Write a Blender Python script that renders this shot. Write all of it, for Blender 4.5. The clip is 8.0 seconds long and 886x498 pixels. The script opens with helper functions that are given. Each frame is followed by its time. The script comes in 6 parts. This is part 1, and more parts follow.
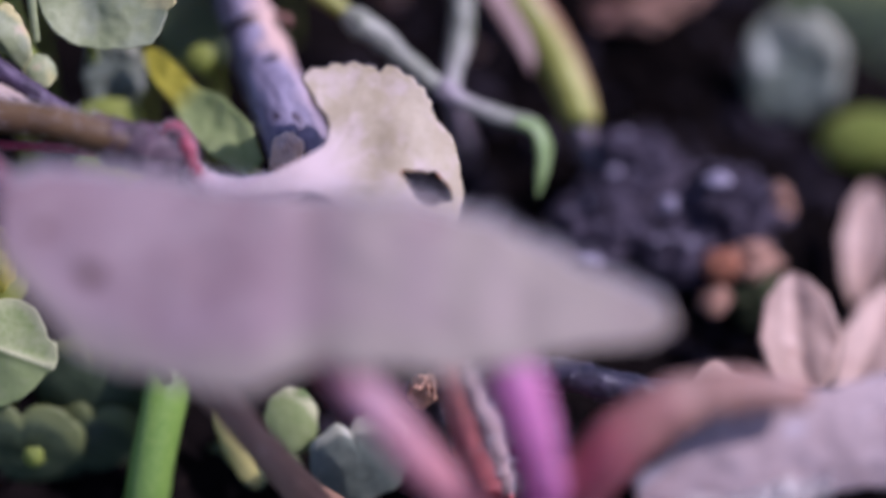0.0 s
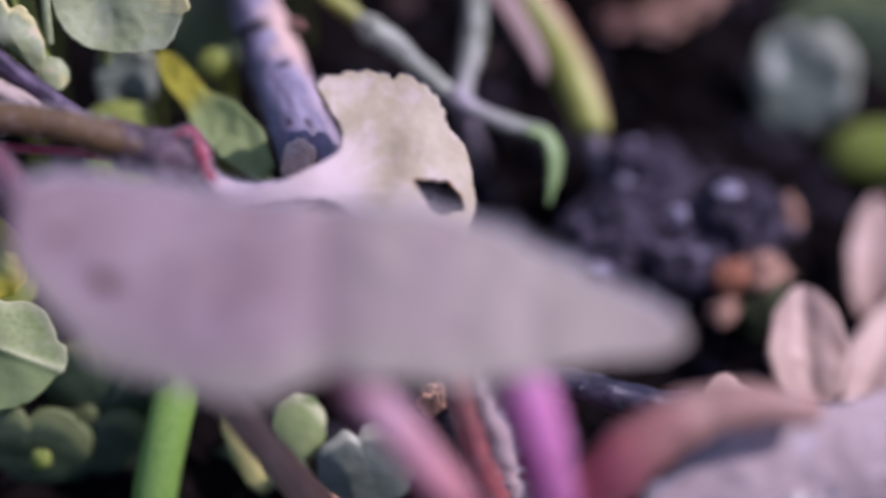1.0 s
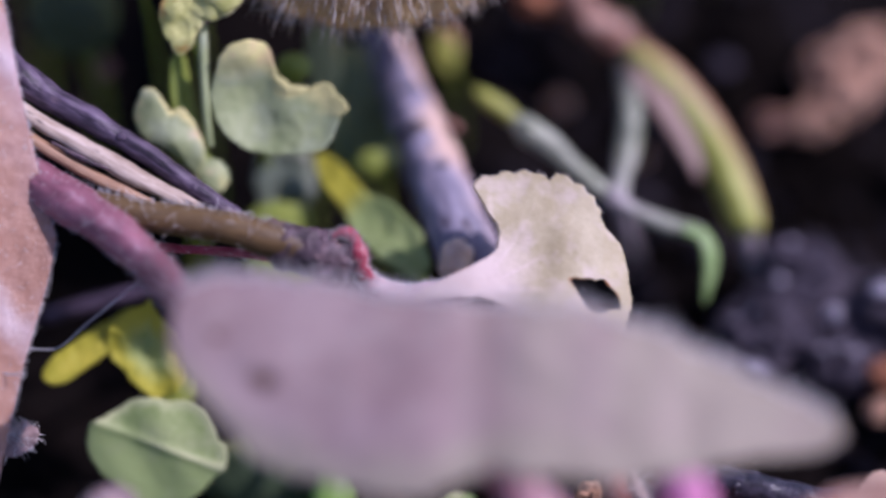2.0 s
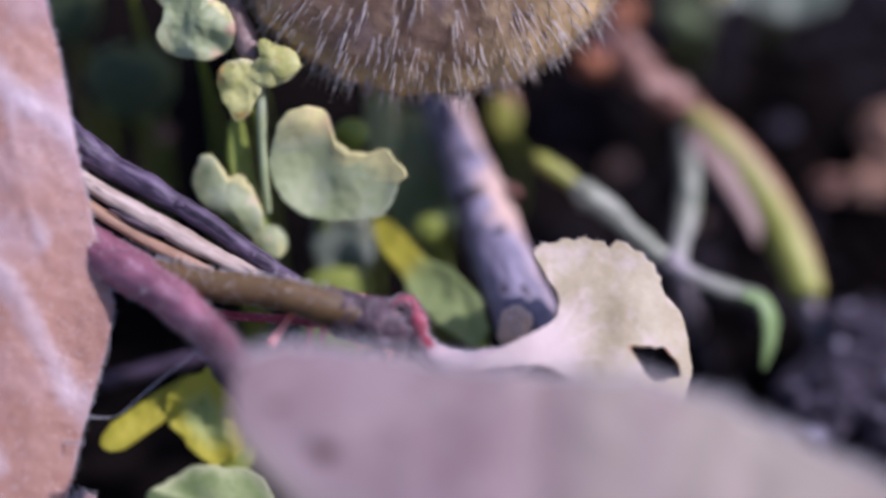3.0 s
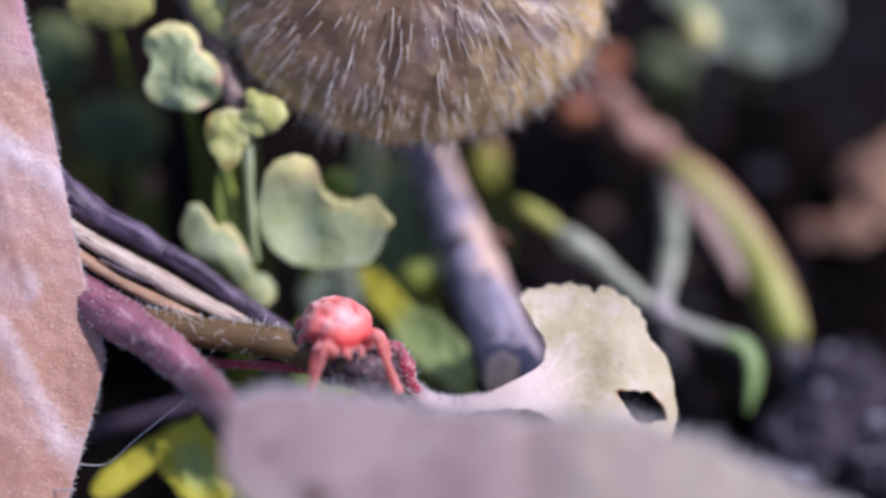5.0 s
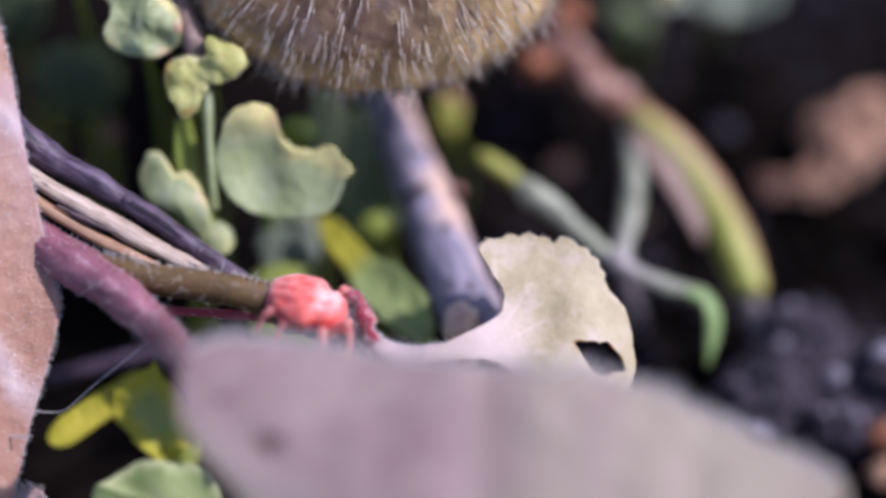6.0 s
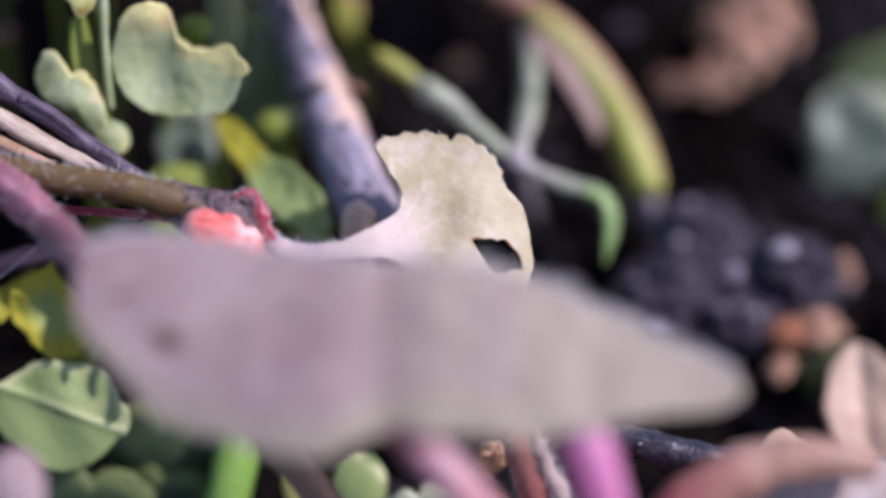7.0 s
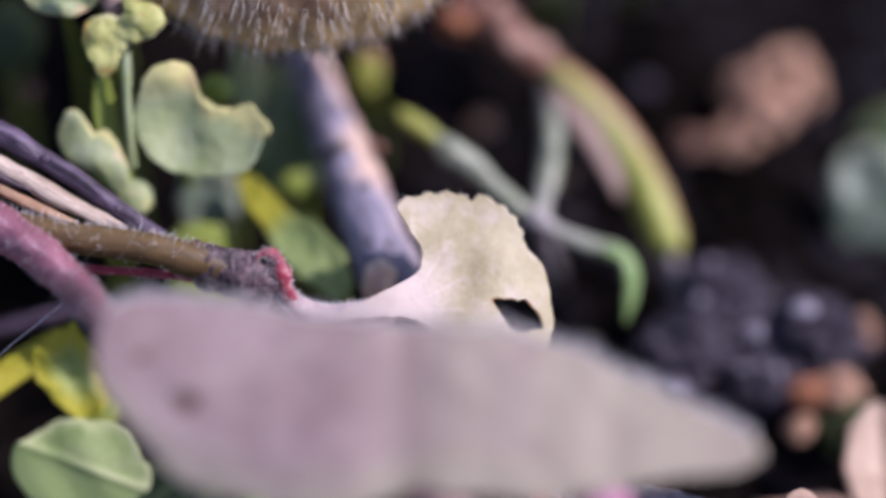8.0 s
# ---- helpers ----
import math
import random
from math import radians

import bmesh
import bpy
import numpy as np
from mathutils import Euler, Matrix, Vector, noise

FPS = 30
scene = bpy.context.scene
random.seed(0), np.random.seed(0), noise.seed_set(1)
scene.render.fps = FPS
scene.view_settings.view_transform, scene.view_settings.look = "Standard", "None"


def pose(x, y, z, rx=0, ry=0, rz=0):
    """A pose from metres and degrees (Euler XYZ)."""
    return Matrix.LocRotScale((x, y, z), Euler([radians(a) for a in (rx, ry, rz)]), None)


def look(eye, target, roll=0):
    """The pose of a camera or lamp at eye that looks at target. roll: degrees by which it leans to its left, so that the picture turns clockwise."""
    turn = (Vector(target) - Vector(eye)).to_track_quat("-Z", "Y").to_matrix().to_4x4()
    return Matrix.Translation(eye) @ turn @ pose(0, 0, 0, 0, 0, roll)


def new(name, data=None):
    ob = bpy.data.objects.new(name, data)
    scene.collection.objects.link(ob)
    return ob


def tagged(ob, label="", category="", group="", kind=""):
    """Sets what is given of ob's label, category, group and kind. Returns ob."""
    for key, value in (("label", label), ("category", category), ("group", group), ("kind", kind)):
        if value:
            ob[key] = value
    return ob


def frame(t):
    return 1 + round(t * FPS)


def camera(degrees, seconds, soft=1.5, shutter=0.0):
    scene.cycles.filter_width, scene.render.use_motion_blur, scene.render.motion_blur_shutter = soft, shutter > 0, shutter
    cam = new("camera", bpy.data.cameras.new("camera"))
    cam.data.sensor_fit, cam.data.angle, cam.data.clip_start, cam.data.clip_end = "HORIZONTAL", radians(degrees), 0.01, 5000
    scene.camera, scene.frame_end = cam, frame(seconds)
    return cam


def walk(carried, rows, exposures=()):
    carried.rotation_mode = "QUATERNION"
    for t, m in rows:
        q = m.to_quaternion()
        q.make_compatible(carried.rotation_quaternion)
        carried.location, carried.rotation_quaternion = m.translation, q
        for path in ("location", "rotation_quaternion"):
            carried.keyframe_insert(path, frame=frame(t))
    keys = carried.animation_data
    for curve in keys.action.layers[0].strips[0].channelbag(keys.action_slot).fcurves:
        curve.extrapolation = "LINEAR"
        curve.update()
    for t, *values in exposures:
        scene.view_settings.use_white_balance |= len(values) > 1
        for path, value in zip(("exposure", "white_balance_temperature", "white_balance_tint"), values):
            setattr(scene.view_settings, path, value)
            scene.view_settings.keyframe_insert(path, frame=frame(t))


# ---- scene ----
cam = camera(12, 8.0, soft=3.0, shutter=0.5)
cam.data.dof.use_dof = True
cam.data.dof.focus_distance = 0.1507
cam.data.dof.aperture_fstop = 9.5
PATH = [
    (0.0, pose(0.00217, -0.08703, 0.13261, 33.919, -1.432, -1.563)),
    (0.1, pose(0.00193, -0.08711, 0.13250, 33.836, -1.389, -1.488)),
    (0.2, pose(0.00170, -0.08719, 0.13239, 34.074, -1.240, -1.348)),
    (0.3, pose(0.00147, -0.08727, 0.13228, 34.017, -1.322, -1.360)),
    (0.4, pose(0.00124, -0.08735, 0.13217, 34.006, -1.454, -1.407)),
    (0.5, pose(0.00100, -0.08743, 0.13206, 34.357, -1.338, -1.291)),
    (0.6, pose(0.00091, -0.08710, 0.13234, 34.478, -1.396, -1.183)),
    (0.7, pose(0.00082, -0.08678, 0.13262, 34.329, -1.604, -1.173)),
    (0.8, pose(0.00073, -0.08645, 0.13291, 34.384, -1.632, -1.043)),
    (0.9, pose(0.00065, -0.08613, 0.13319, 33.998, -1.840, -1.029)),
    (1.0, pose(0.00056, -0.08580, 0.13347, 33.453, -2.262, -1.154)),
    (1.1, pose(0.00062, -0.08626, 0.13323, 33.602, -2.278, -1.330)),
    (1.2, pose(0.00068, -0.08671, 0.13300, 33.999, -1.906, -1.247)),
    (1.3, pose(0.00074, -0.08717, 0.13277, 34.324, -1.661, -1.247)),
    (1.4, pose(0.00080, -0.08763, 0.13253, 34.588, -1.480, -1.289)),
    (1.5, pose(0.00086, -0.08808, 0.13230, 34.908, -1.139, -1.220)),
    (1.6, pose(0.00074, -0.08779, 0.13272, 34.920, -0.894, -0.943)),
    (1.7, pose(0.00061, -0.08750, 0.13315, 35.114, -0.598, -0.634)),
    (2.8, pose(0.00056, -0.08549, 0.13530, 34.390, -0.277, 0.376)),
    (2.9, pose(0.00021, -0.08522, 0.13507, 34.760, -0.190, 0.225)),
    (3.0, pose(-0.00014, -0.08496, 0.13483, 35.140, 0.067, 0.194)),
    (3.1, pose(-0.00012, -0.08517, 0.13484, 35.107, 0.111, 0.196)),
    (3.2, pose(-0.00009, -0.08539, 0.13485, 35.144, 0.035, 0.113)),
    (3.3, pose(-0.00006, -0.08560, 0.13486, 35.127, 0.279, 0.254)),
    (3.4, pose(-0.00003, -0.08582, 0.13486, 35.163, 0.171, 0.149)),
    (3.5, pose(-0.00000, -0.08604, 0.13487, 35.000, -0.000, -0.000)),
    (3.6, pose(-0.00033, -0.08588, 0.13510, 35.023, 0.299, 0.078)),
    (3.7, pose(-0.00066, -0.08573, 0.13533, 35.385, 0.665, 0.204)),
    (3.8, pose(-0.00099, -0.08557, 0.13556, 35.631, 0.623, 0.044)),
    (3.9, pose(-0.00132, -0.08542, 0.13579, 35.664, 0.869, 0.087)),
    (4.0, pose(-0.00165, -0.08526, 0.13601, 35.969, 1.210, 0.199)),
    (4.1, pose(-0.00150, -0.08533, 0.13602, 35.710, 1.196, 0.225)),
    (4.2, pose(-0.00134, -0.08539, 0.13602, 35.374, 1.022, 0.137)),
    (4.3, pose(-0.00119, -0.08546, 0.13602, 35.661, 0.995, 0.159)),
    (4.4, pose(-0.00104, -0.08553, 0.13603, 35.718, 0.963, 0.176)),
    (4.5, pose(-0.00088, -0.08560, 0.13603, 35.770, 0.826, 0.117)),
    (4.6, pose(-0.00088, -0.08572, 0.13593, 35.563, 0.686, 0.035)),
    (4.7, pose(-0.00088, -0.08585, 0.13584, 35.767, 0.408, -0.142)),
    (5.8, pose(-0.00090, -0.08724, 0.13477, 36.190, -0.570, -0.637)),
    (5.9, pose(-0.00060, -0.08716, 0.13464, 35.799, -0.759, -0.570)),
    (6.0, pose(-0.00030, -0.08708, 0.13450, 35.811, -0.595, -0.257)),
    (6.1, pose(0.00002, -0.08717, 0.13459, 35.605, -0.922, -0.489)),
    (6.2, pose(0.00034, -0.08725, 0.13468, 35.177, -1.112, -0.619)),
    (6.3, pose(0.00066, -0.08733, 0.13477, 35.195, -0.721, -0.347)),
    (6.4, pose(0.00099, -0.08742, 0.13486, 34.797, -0.885, -0.460)),
    (6.5, pose(0.00131, -0.08750, 0.13495, 34.596, -1.208, -0.684)),
    (6.6, pose(0.00108, -0.08753, 0.13473, 34.567, -1.215, -0.747)),
    (6.7, pose(0.00084, -0.08756, 0.13450, 34.657, -1.261, -0.839)),
    (6.8, pose(0.00061, -0.08759, 0.13428, 34.398, -1.506, -1.063)),
    (6.9, pose(0.00038, -0.08762, 0.13406, 34.427, -1.565, -1.163)),
    (7.0, pose(0.00015, -0.08765, 0.13384, 34.764, -1.464, -1.158)),
    (7.1, pose(0.00011, -0.08748, 0.13400, 34.649, -1.586, -1.139)),
    (7.2, pose(0.00007, -0.08731, 0.13416, 34.625, -1.537, -1.003)),
    (7.3, pose(0.00004, -0.08713, 0.13432, 34.916, -1.467, -0.858)),
    (7.4, pose(0.00000, -0.08696, 0.13448, 34.692, -1.375, -0.689)),
    (7.5, pose(-0.00004, -0.08679, 0.13464, 34.455, -1.415, -0.611)),
    (7.6, pose(0.00010, -0.08684, 0.13470, 34.415, -1.360, -0.641)),
    (7.7, pose(0.00024, -0.08689, 0.13475, 34.729, -1.333, -0.696)),
    (7.9, pose(0.00051, -0.08700, 0.13487, 35.064, -1.155, -0.715)),
    (8.0, pose(0.00065, -0.08706, 0.13492, 35.150, -1.147, -0.779)),
]
walk(cam, PATH, exposures=[(0.0, 0.04, 5420, 40), (1.7, 0.11, 5500, 35), (3.5, 0.22, 5540, 27), (4.5, 0.31, 5600, 22), (8.0, 0.33, 5760, 23)])

# ---- sky and sun ----
TO_SUN = Vector((0.66, 0.06, 0.75)).normalized()
sky_world = bpy.data.worlds.new("sky")
scene.world = sky_world
sky_world.use_nodes = True
sky_nodes = sky_world.node_tree
sky = sky_nodes.nodes.new("ShaderNodeTexSky")
sky.sky_type = "NISHITA"
sky.sun_disc = False
sky.sun_elevation = math.asin(TO_SUN.z)
sky.sun_rotation = math.atan2(TO_SUN.x, TO_SUN.y)
backdrop = sky_nodes.nodes["Background"]
backdrop.inputs["Strength"].default_value = 0.12
sky_nodes.links.new(sky.outputs["Color"], backdrop.inputs["Color"])
sun = new("sun", bpy.data.lights.new("sun", "SUN"))
sun.data.energy = 4.0
sun.data.angle = radians(0.6)
sun.data.color = (1.0, 0.93, 0.84)
sun.matrix_world = look(TO_SUN, (0, 0, 0))

# ---- materials ----
MM = 0.001


def mat(name, low, high, size=0.6, fine=0.12, rough=0.6, bump=0.5, depth=0.06, translucent=0.0, translucent_color=None,
        wax=0.0, sheen=0.0, specular=0.5, stretch=(1, 1, 1), spots=None, spot_size=0.3, spot_at=0.62, soft_edge=0.07, fibre=False, span=0.18, mark=None, mark2=None, grain=0.45):
    """A grained surface: two tones in blotches of `size` mm, grain of `fine` mm; translucent: share of light let through."""
    m = bpy.data.materials.new(name)
    m.use_nodes = True
    n, l = m.node_tree.nodes, m.node_tree.links
    p = n["Principled BSDF"]
    co = n.new("ShaderNodeTexCoord")
    mp = n.new("ShaderNodeMapping")
    mp.inputs["Scale"].default_value = stretch
    if fibre:
        along = n.new("ShaderNodeAttribute")
        along.attribute_name = "fibre"
        l.new(along.outputs["Vector"], mp.inputs["Vector"])
    else:
        l.new(co.outputs["Object"], mp.inputs["Vector"])

    def field(mm, detail):
        t = n.new("ShaderNodeTexNoise")
        t.inputs["Scale"].default_value = 1000.0 / mm
        t.inputs["Detail"].default_value = detail
        t.inputs["Roughness"].default_value = 0.6
        l.new(mp.outputs["Vector"], t.inputs["Vector"])
        return t.outputs["Fac"]

    big, small = field(size * 2, 3), field(fine * 2, 4)
    mix = n.new("ShaderNodeMath")
    mix.operation = "MULTIPLY_ADD"
    mix.inputs[1].default_value = grain
    l.new(small, mix.inputs[0])
    sc = n.new("ShaderNodeMath")
    sc.operation = "MULTIPLY"
    sc.inputs[1].default_value = 1 - grain
    l.new(big, sc.inputs[0])
    l.new(sc.outputs[0], mix.inputs[2])
    ramp = n.new("ShaderNodeValToRGB")
    ramp.color_ramp.elements[0].position, ramp.color_ramp.elements[1].position = 0.5 - span, 0.5 + span
    ramp.color_ramp.elements[0].color, ramp.color_ramp.elements[1].color = (*low, 1), (*high, 1)
    l.new(mix.outputs[0], ramp.inputs["Fac"])
    color = ramp.outputs["Color"]
    if spots:
        sp = n.new("ShaderNodeValToRGB")
        sp.color_ramp.elements[0].position, sp.color_ramp.elements[1].position = spot_at, spot_at + soft_edge
        l.new(field(spot_size * 2, 2), sp.inputs["Fac"])
        mc = n.new("ShaderNodeMix")
        mc.data_type = "RGBA"
        l.new(sp.outputs["Color"], mc.inputs["Factor"])
        l.new(color, mc.inputs["A"])
        mc.inputs["B"].default_value = (*spots, 1)
        color = mc.outputs["Result"]
    for layer, pigment in (("mark", mark), ("mark2", mark2)):
        if not pigment:
            continue
        at = n.new("ShaderNodeAttribute")
        at.attribute_name = layer
        soft = n.new("ShaderNodeMath")
        soft.operation = "MULTIPLY_ADD"
        soft.use_clamp = True
        soft.inputs[1].default_value = 1.6
        l.new(at.outputs["Fac"], soft.inputs[0])
        low_noise = n.new("ShaderNodeMath")
        low_noise.operation = "MULTIPLY_ADD"
        low_noise.inputs[1].default_value, low_noise.inputs[2].default_value = 1.6, -1.1
        l.new(mix.outputs[0], low_noise.inputs[0])
        l.new(low_noise.outputs[0], soft.inputs[2])
        mk = n.new("ShaderNodeMix")
        mk.data_type = "RGBA"
        l.new(soft.outputs[0], mk.inputs["Factor"])
        l.new(color, mk.inputs["A"])
        mk.inputs["B"].default_value = (*pigment, 1)
        color = mk.outputs["Result"]
    l.new(color, p.inputs["Base Color"])
    p.inputs["Roughness"].default_value = rough
    p.inputs["Specular IOR Level"].default_value = specular
    p.inputs["Sheen Weight"].default_value = sheen
    p.inputs["Subsurface Weight"].default_value = wax
    if wax:
        p.inputs["Subsurface Radius"].default_value = (1.0, 0.45, 0.3)
        p.inputs["Subsurface Scale"].default_value = 0.0006
    b = n.new("ShaderNodeBump")
    b.inputs["Strength"].default_value = bump
    b.inputs["Distance"].default_value = depth * MM
    l.new(mix.outputs[0], b.inputs["Height"])
    l.new(b.outputs["Normal"], p.inputs["Normal"])
    if translucent:
        tr = n.new("ShaderNodeBsdfTranslucent")
        if translucent_color:
            tr.inputs["Color"].default_value = (*translucent_color, 1)
        else:
            l.new(color, tr.inputs["Color"])
        l.new(b.outputs["Normal"], tr.inputs["Normal"])
        ms = n.new("ShaderNodeMixShader")
        ms.inputs["Fac"].default_value = translucent
        l.new(p.outputs[0], ms.inputs[1])
        l.new(tr.outputs[0], ms.inputs[2])
        l.new(ms.outputs[0], n["Material Output"].inputs["Surface"])
    return m


# near-black base puts deep shade into the soil's own colour
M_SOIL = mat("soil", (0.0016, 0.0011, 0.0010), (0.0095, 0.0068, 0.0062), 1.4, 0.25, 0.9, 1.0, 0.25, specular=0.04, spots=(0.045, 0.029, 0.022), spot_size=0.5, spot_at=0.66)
M_CLOD = mat("clod", (0.018, 0.015, 0.020), (0.10, 0.083, 0.107), 0.7, 0.2, 0.85, 1.0, 0.25, specular=0.12, spots=(0.29, 0.25, 0.30), spot_size=0.35, spot_at=0.67)
M_GRAINS = mat("dark_grains", (0.006, 0.005, 0.007), (0.045, 0.036, 0.045), 0.9, 0.2, 0.85, 1.0, 0.2, specular=0.1)
M_GRIT = mat("pale_grit", (0.16, 0.14, 0.175), (0.42, 0.38, 0.44), 0.4, 0.1, 0.6, 0.8, 0.1)
M_CRUMB = mat("crumb", (0.28, 0.15, 0.095), (0.66, 0.41, 0.285), 0.6, 0.15, 0.85, 1.0, 0.2, specular=0.2, span=0.14, spots=(0.13, 0.075, 0.06), spot_size=0.45, spot_at=0.62)
M_RUST = mat("rust_crumb", (0.24, 0.10, 0.055), (0.58, 0.23, 0.11), 0.6, 0.15, 0.8, 0.8, 0.15)
M_MOSS = mat("moss", (0.018, 0.028, 0.008), (0.06, 0.075, 0.02), 0.5, 0.1, 0.9, 1.0, 0.2)
M_TWIG = mat("twig_bark", (0.050, 0.027, 0.010), (0.165, 0.098, 0.034), 0.7, 0.10, 0.5, 0.9, 0.07, fibre=True, span=0.15, spots=(0.26, 0.175, 0.10), spot_size=0.14, spot_at=0.67)
M_BRACT = mat("brown_bract", (0.050, 0.020, 0.018), (0.20, 0.095, 0.075), 0.35, 0.08, 0.5, 0.9, 0.08, fibre=True, span=0.14, spots=(0.30, 0.20, 0.20), spot_size=0.2, spot_at=0.62)
M_KNOB = mat("knob_bark", (0.020, 0.012, 0.015), (0.150, 0.090, 0.110), 0.3, 0.08, 0.5, 1.0, 0.16, span=0.13, spots=(0.34, 0.27, 0.33), spot_size=0.12, spot_at=0.64)
M_SCALE = mat("bract_scale", (0.034, 0.018, 0.024), (0.175, 0.115, 0.135), 0.5, 0.1, 0.55, 1.0, 0.16, span=0.12, spots=(0.30, 0.17, 0.15), spot_size=0.25, spot_at=0.62)
M_RED = mat("red_petiole", (0.26, 0.012, 0.035), (0.54, 0.08, 0.13), 0.25, 0.08, 0.4, 0.8, 0.07, translucent=0.2, spots=(0.74, 0.46, 0.50), spot_size=0.22, spot_at=0.63)
M_PINK = mat("pink_petiole", (0.66, 0.45, 0.47), (0.84, 0.68, 0.68), 0.3, 0.08, 0.4, 0.9, 0.08, translucent=0.3, mark=(0.50, 0.10, 0.17))
M_FAN = mat("fan_leaf", (0.43, 0.35, 0.195), (0.60, 0.51, 0.33), 0.8, 0.12, 0.5, 0.9, 0.06, mark=(0.77, 0.625, 0.57), mark2=(0.42, 0.16, 0.05), grain=0.3, translucent=0.30, spots=(0.64, 0.53, 0.42), spot_size=0.5, spot_at=0.50, soft_edge=0.2)
M_MAUVE = mat("mauve_leaf", (0.385, 0.25, 0.24), (0.54, 0.415, 0.385), 2.2, 0.4, 0.6, 0.9, 0.10, translucent=0.36, span=0.15, mark=(0.475, 0.395, 0.305), mark2=(0.19, 0.10, 0.075), spots=(0.52, 0.355, 0.37), spot_size=4.5, spot_at=0.44, soft_edge=0.3)
M_FLAKE = mat("bark_flake", (0.60, 0.30, 0.16), (0.80, 0.50, 0.33), 0.6, 0.12, 0.7, 0.5, 0.06, translucent=0.2)
M_TAN = mat("tan_leaf", (0.405, 0.190, 0.120), (0.53, 0.305, 0.23), 0.8, 0.06, 0.30, 1.0, 0.10, grain=0.42, span=0.24, mark=(0.67, 0.54, 0.56), mark2=(0.54, 0.18, 0.30), translucent=0.25, spots=(0.53, 0.345, 0.33), spot_size=2.2, spot_at=0.47, soft_edge=0.25)
M_PURPLE = mat("purple_stem", (0.080, 0.022, 0.036), (0.36, 0.145, 0.185), 0.6, 0.10, 0.45, 1.0, 0.10, span=0.15, fibre=True, spots=(0.53, 0.31, 0.36), spot_size=0.35, spot_at=0.60, soft_edge=0.12)
M_BLACK = mat("black_stick", (0.012, 0.008, 0.014), (0.150, 0.105, 0.160), 0.4, 0.10, 0.5, 1.0, 0.12, fibre=True, span=0.13, specular=0.3, spots=(0.20, 0.13, 0.15), spot_size=0.25, spot_at=0.66)
M_SPECK = mat("speckled_stick", (0.006, 0.005, 0.008), (0.07, 0.06, 0.085), 0.35, 0.10, 0.32, 1.0, 0.10, span=0.12, spots=(0.62, 0.58, 0.60), spot_size=0.10, spot_at=0.68)
M_STRAW = mat("straw", (0.24, 0.165, 0.115), (0.58, 0.46, 0.385), 0.3, 0.08, 0.55, 0.9, 0.07, fibre=True, span=0.16, spots=(0.08, 0.05, 0.045), spot_size=0.2, spot_at=0.64)
# lilac ground and tan mark2 paint the skylit and sunlit sides
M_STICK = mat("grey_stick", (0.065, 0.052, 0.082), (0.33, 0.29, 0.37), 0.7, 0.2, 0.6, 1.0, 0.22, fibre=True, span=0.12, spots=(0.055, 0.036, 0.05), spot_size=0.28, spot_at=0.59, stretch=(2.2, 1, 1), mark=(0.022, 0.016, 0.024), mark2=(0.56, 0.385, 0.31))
M_HEART = mat("stick_core", (0.62, 0.42, 0.30), (0.84, 0.64, 0.50), 0.5, 0.1, 0.6, 0.7, 0.07)
M_LEAF = mat("grey_green_leaf", (0.265, 0.32, 0.135), (0.435, 0.475, 0.25), 1.2, 0.14, 0.5, 0.8, 0.07, mark=(0.76, 0.68, 0.29), mark2=(0.66, 0.42, 0.27), translucent=0.25, translucent_color=(0.40, 0.46, 0.10), spots=(0.42, 0.465, 0.31), spot_size=0.9, spot_at=0.52, soft_edge=0.2)
M_CLOVER = mat("clover_leaf", (0.235, 0.31, 0.10), (0.41, 0.48, 0.20), 0.8, 0.12, 0.5, 0.9, 0.07, specular=0.35, mark=(0.62, 0.63, 0.34), mark2=(0.14, 0.22, 0.055), translucent=0.25, translucent_color=(0.36, 0.48, 0.07), spots=(0.37, 0.42, 0.19), spot_size=0.5, spot_at=0.55, soft_edge=0.15)
M_BUD = mat("budding_leaf", (0.50, 0.50, 0.12), (0.72, 0.69, 0.30), 0.7, 0.1, 0.45, 0.8, 0.06, translucent=0.35, mark=(0.78, 0.72, 0.38), mark2=(0.62, 0.36, 0.10), spots=(0.58, 0.38, 0.09), spot_size=0.45, spot_at=0.60, soft_edge=0.15)
M_RIM = mat("yellow_green_rim", (0.42, 0.40, 0.10), (0.66, 0.60, 0.22), 0.6, 0.1, 0.4, 0.5, 0.04, translucent=0.3)
# this deep green also carries shade that the sun does not leave
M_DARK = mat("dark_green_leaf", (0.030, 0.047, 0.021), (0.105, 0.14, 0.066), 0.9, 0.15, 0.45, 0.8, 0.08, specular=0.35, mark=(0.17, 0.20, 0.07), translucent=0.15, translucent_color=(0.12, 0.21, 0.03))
M_MID = mat("mid_green_leaf", (0.10, 0.145, 0.065), (0.25, 0.31, 0.16), 0.9, 0.15, 0.45, 0.8, 0.08, mark=(0.30, 0.34, 0.14), translucent=0.2, translucent_color=(0.20, 0.32, 0.05))
M_BLUE = mat("bluish_leaf", (0.095, 0.120, 0.085), (0.225, 0.26, 0.19), 0.9, 0.15, 0.4, 0.8, 0.08, mark=(0.46, 0.47, 0.33), translucent=0.15)
M_YELLOW = mat("yellow_leaf", (0.46, 0.44, 0.03), (0.72, 0.62, 0.07), 0.9, 0.12, 0.45, 0.5, 0.05, translucent=0.35)
M_WITHER = mat("withering_leaf", (0.34, 0.44, 0.14), (0.50, 0.58, 0.25), 0.8, 0.12, 0.6, 0.6, 0.06, translucent=0.45, specular=0.3, mark=(0.60, 0.55, 0.06))
M_LIME = mat("lime_leaf", (0.25, 0.33, 0.045), (0.46, 0.51, 0.11), 0.8, 0.12, 0.42, 0.5, 0.05, translucent=0.4)
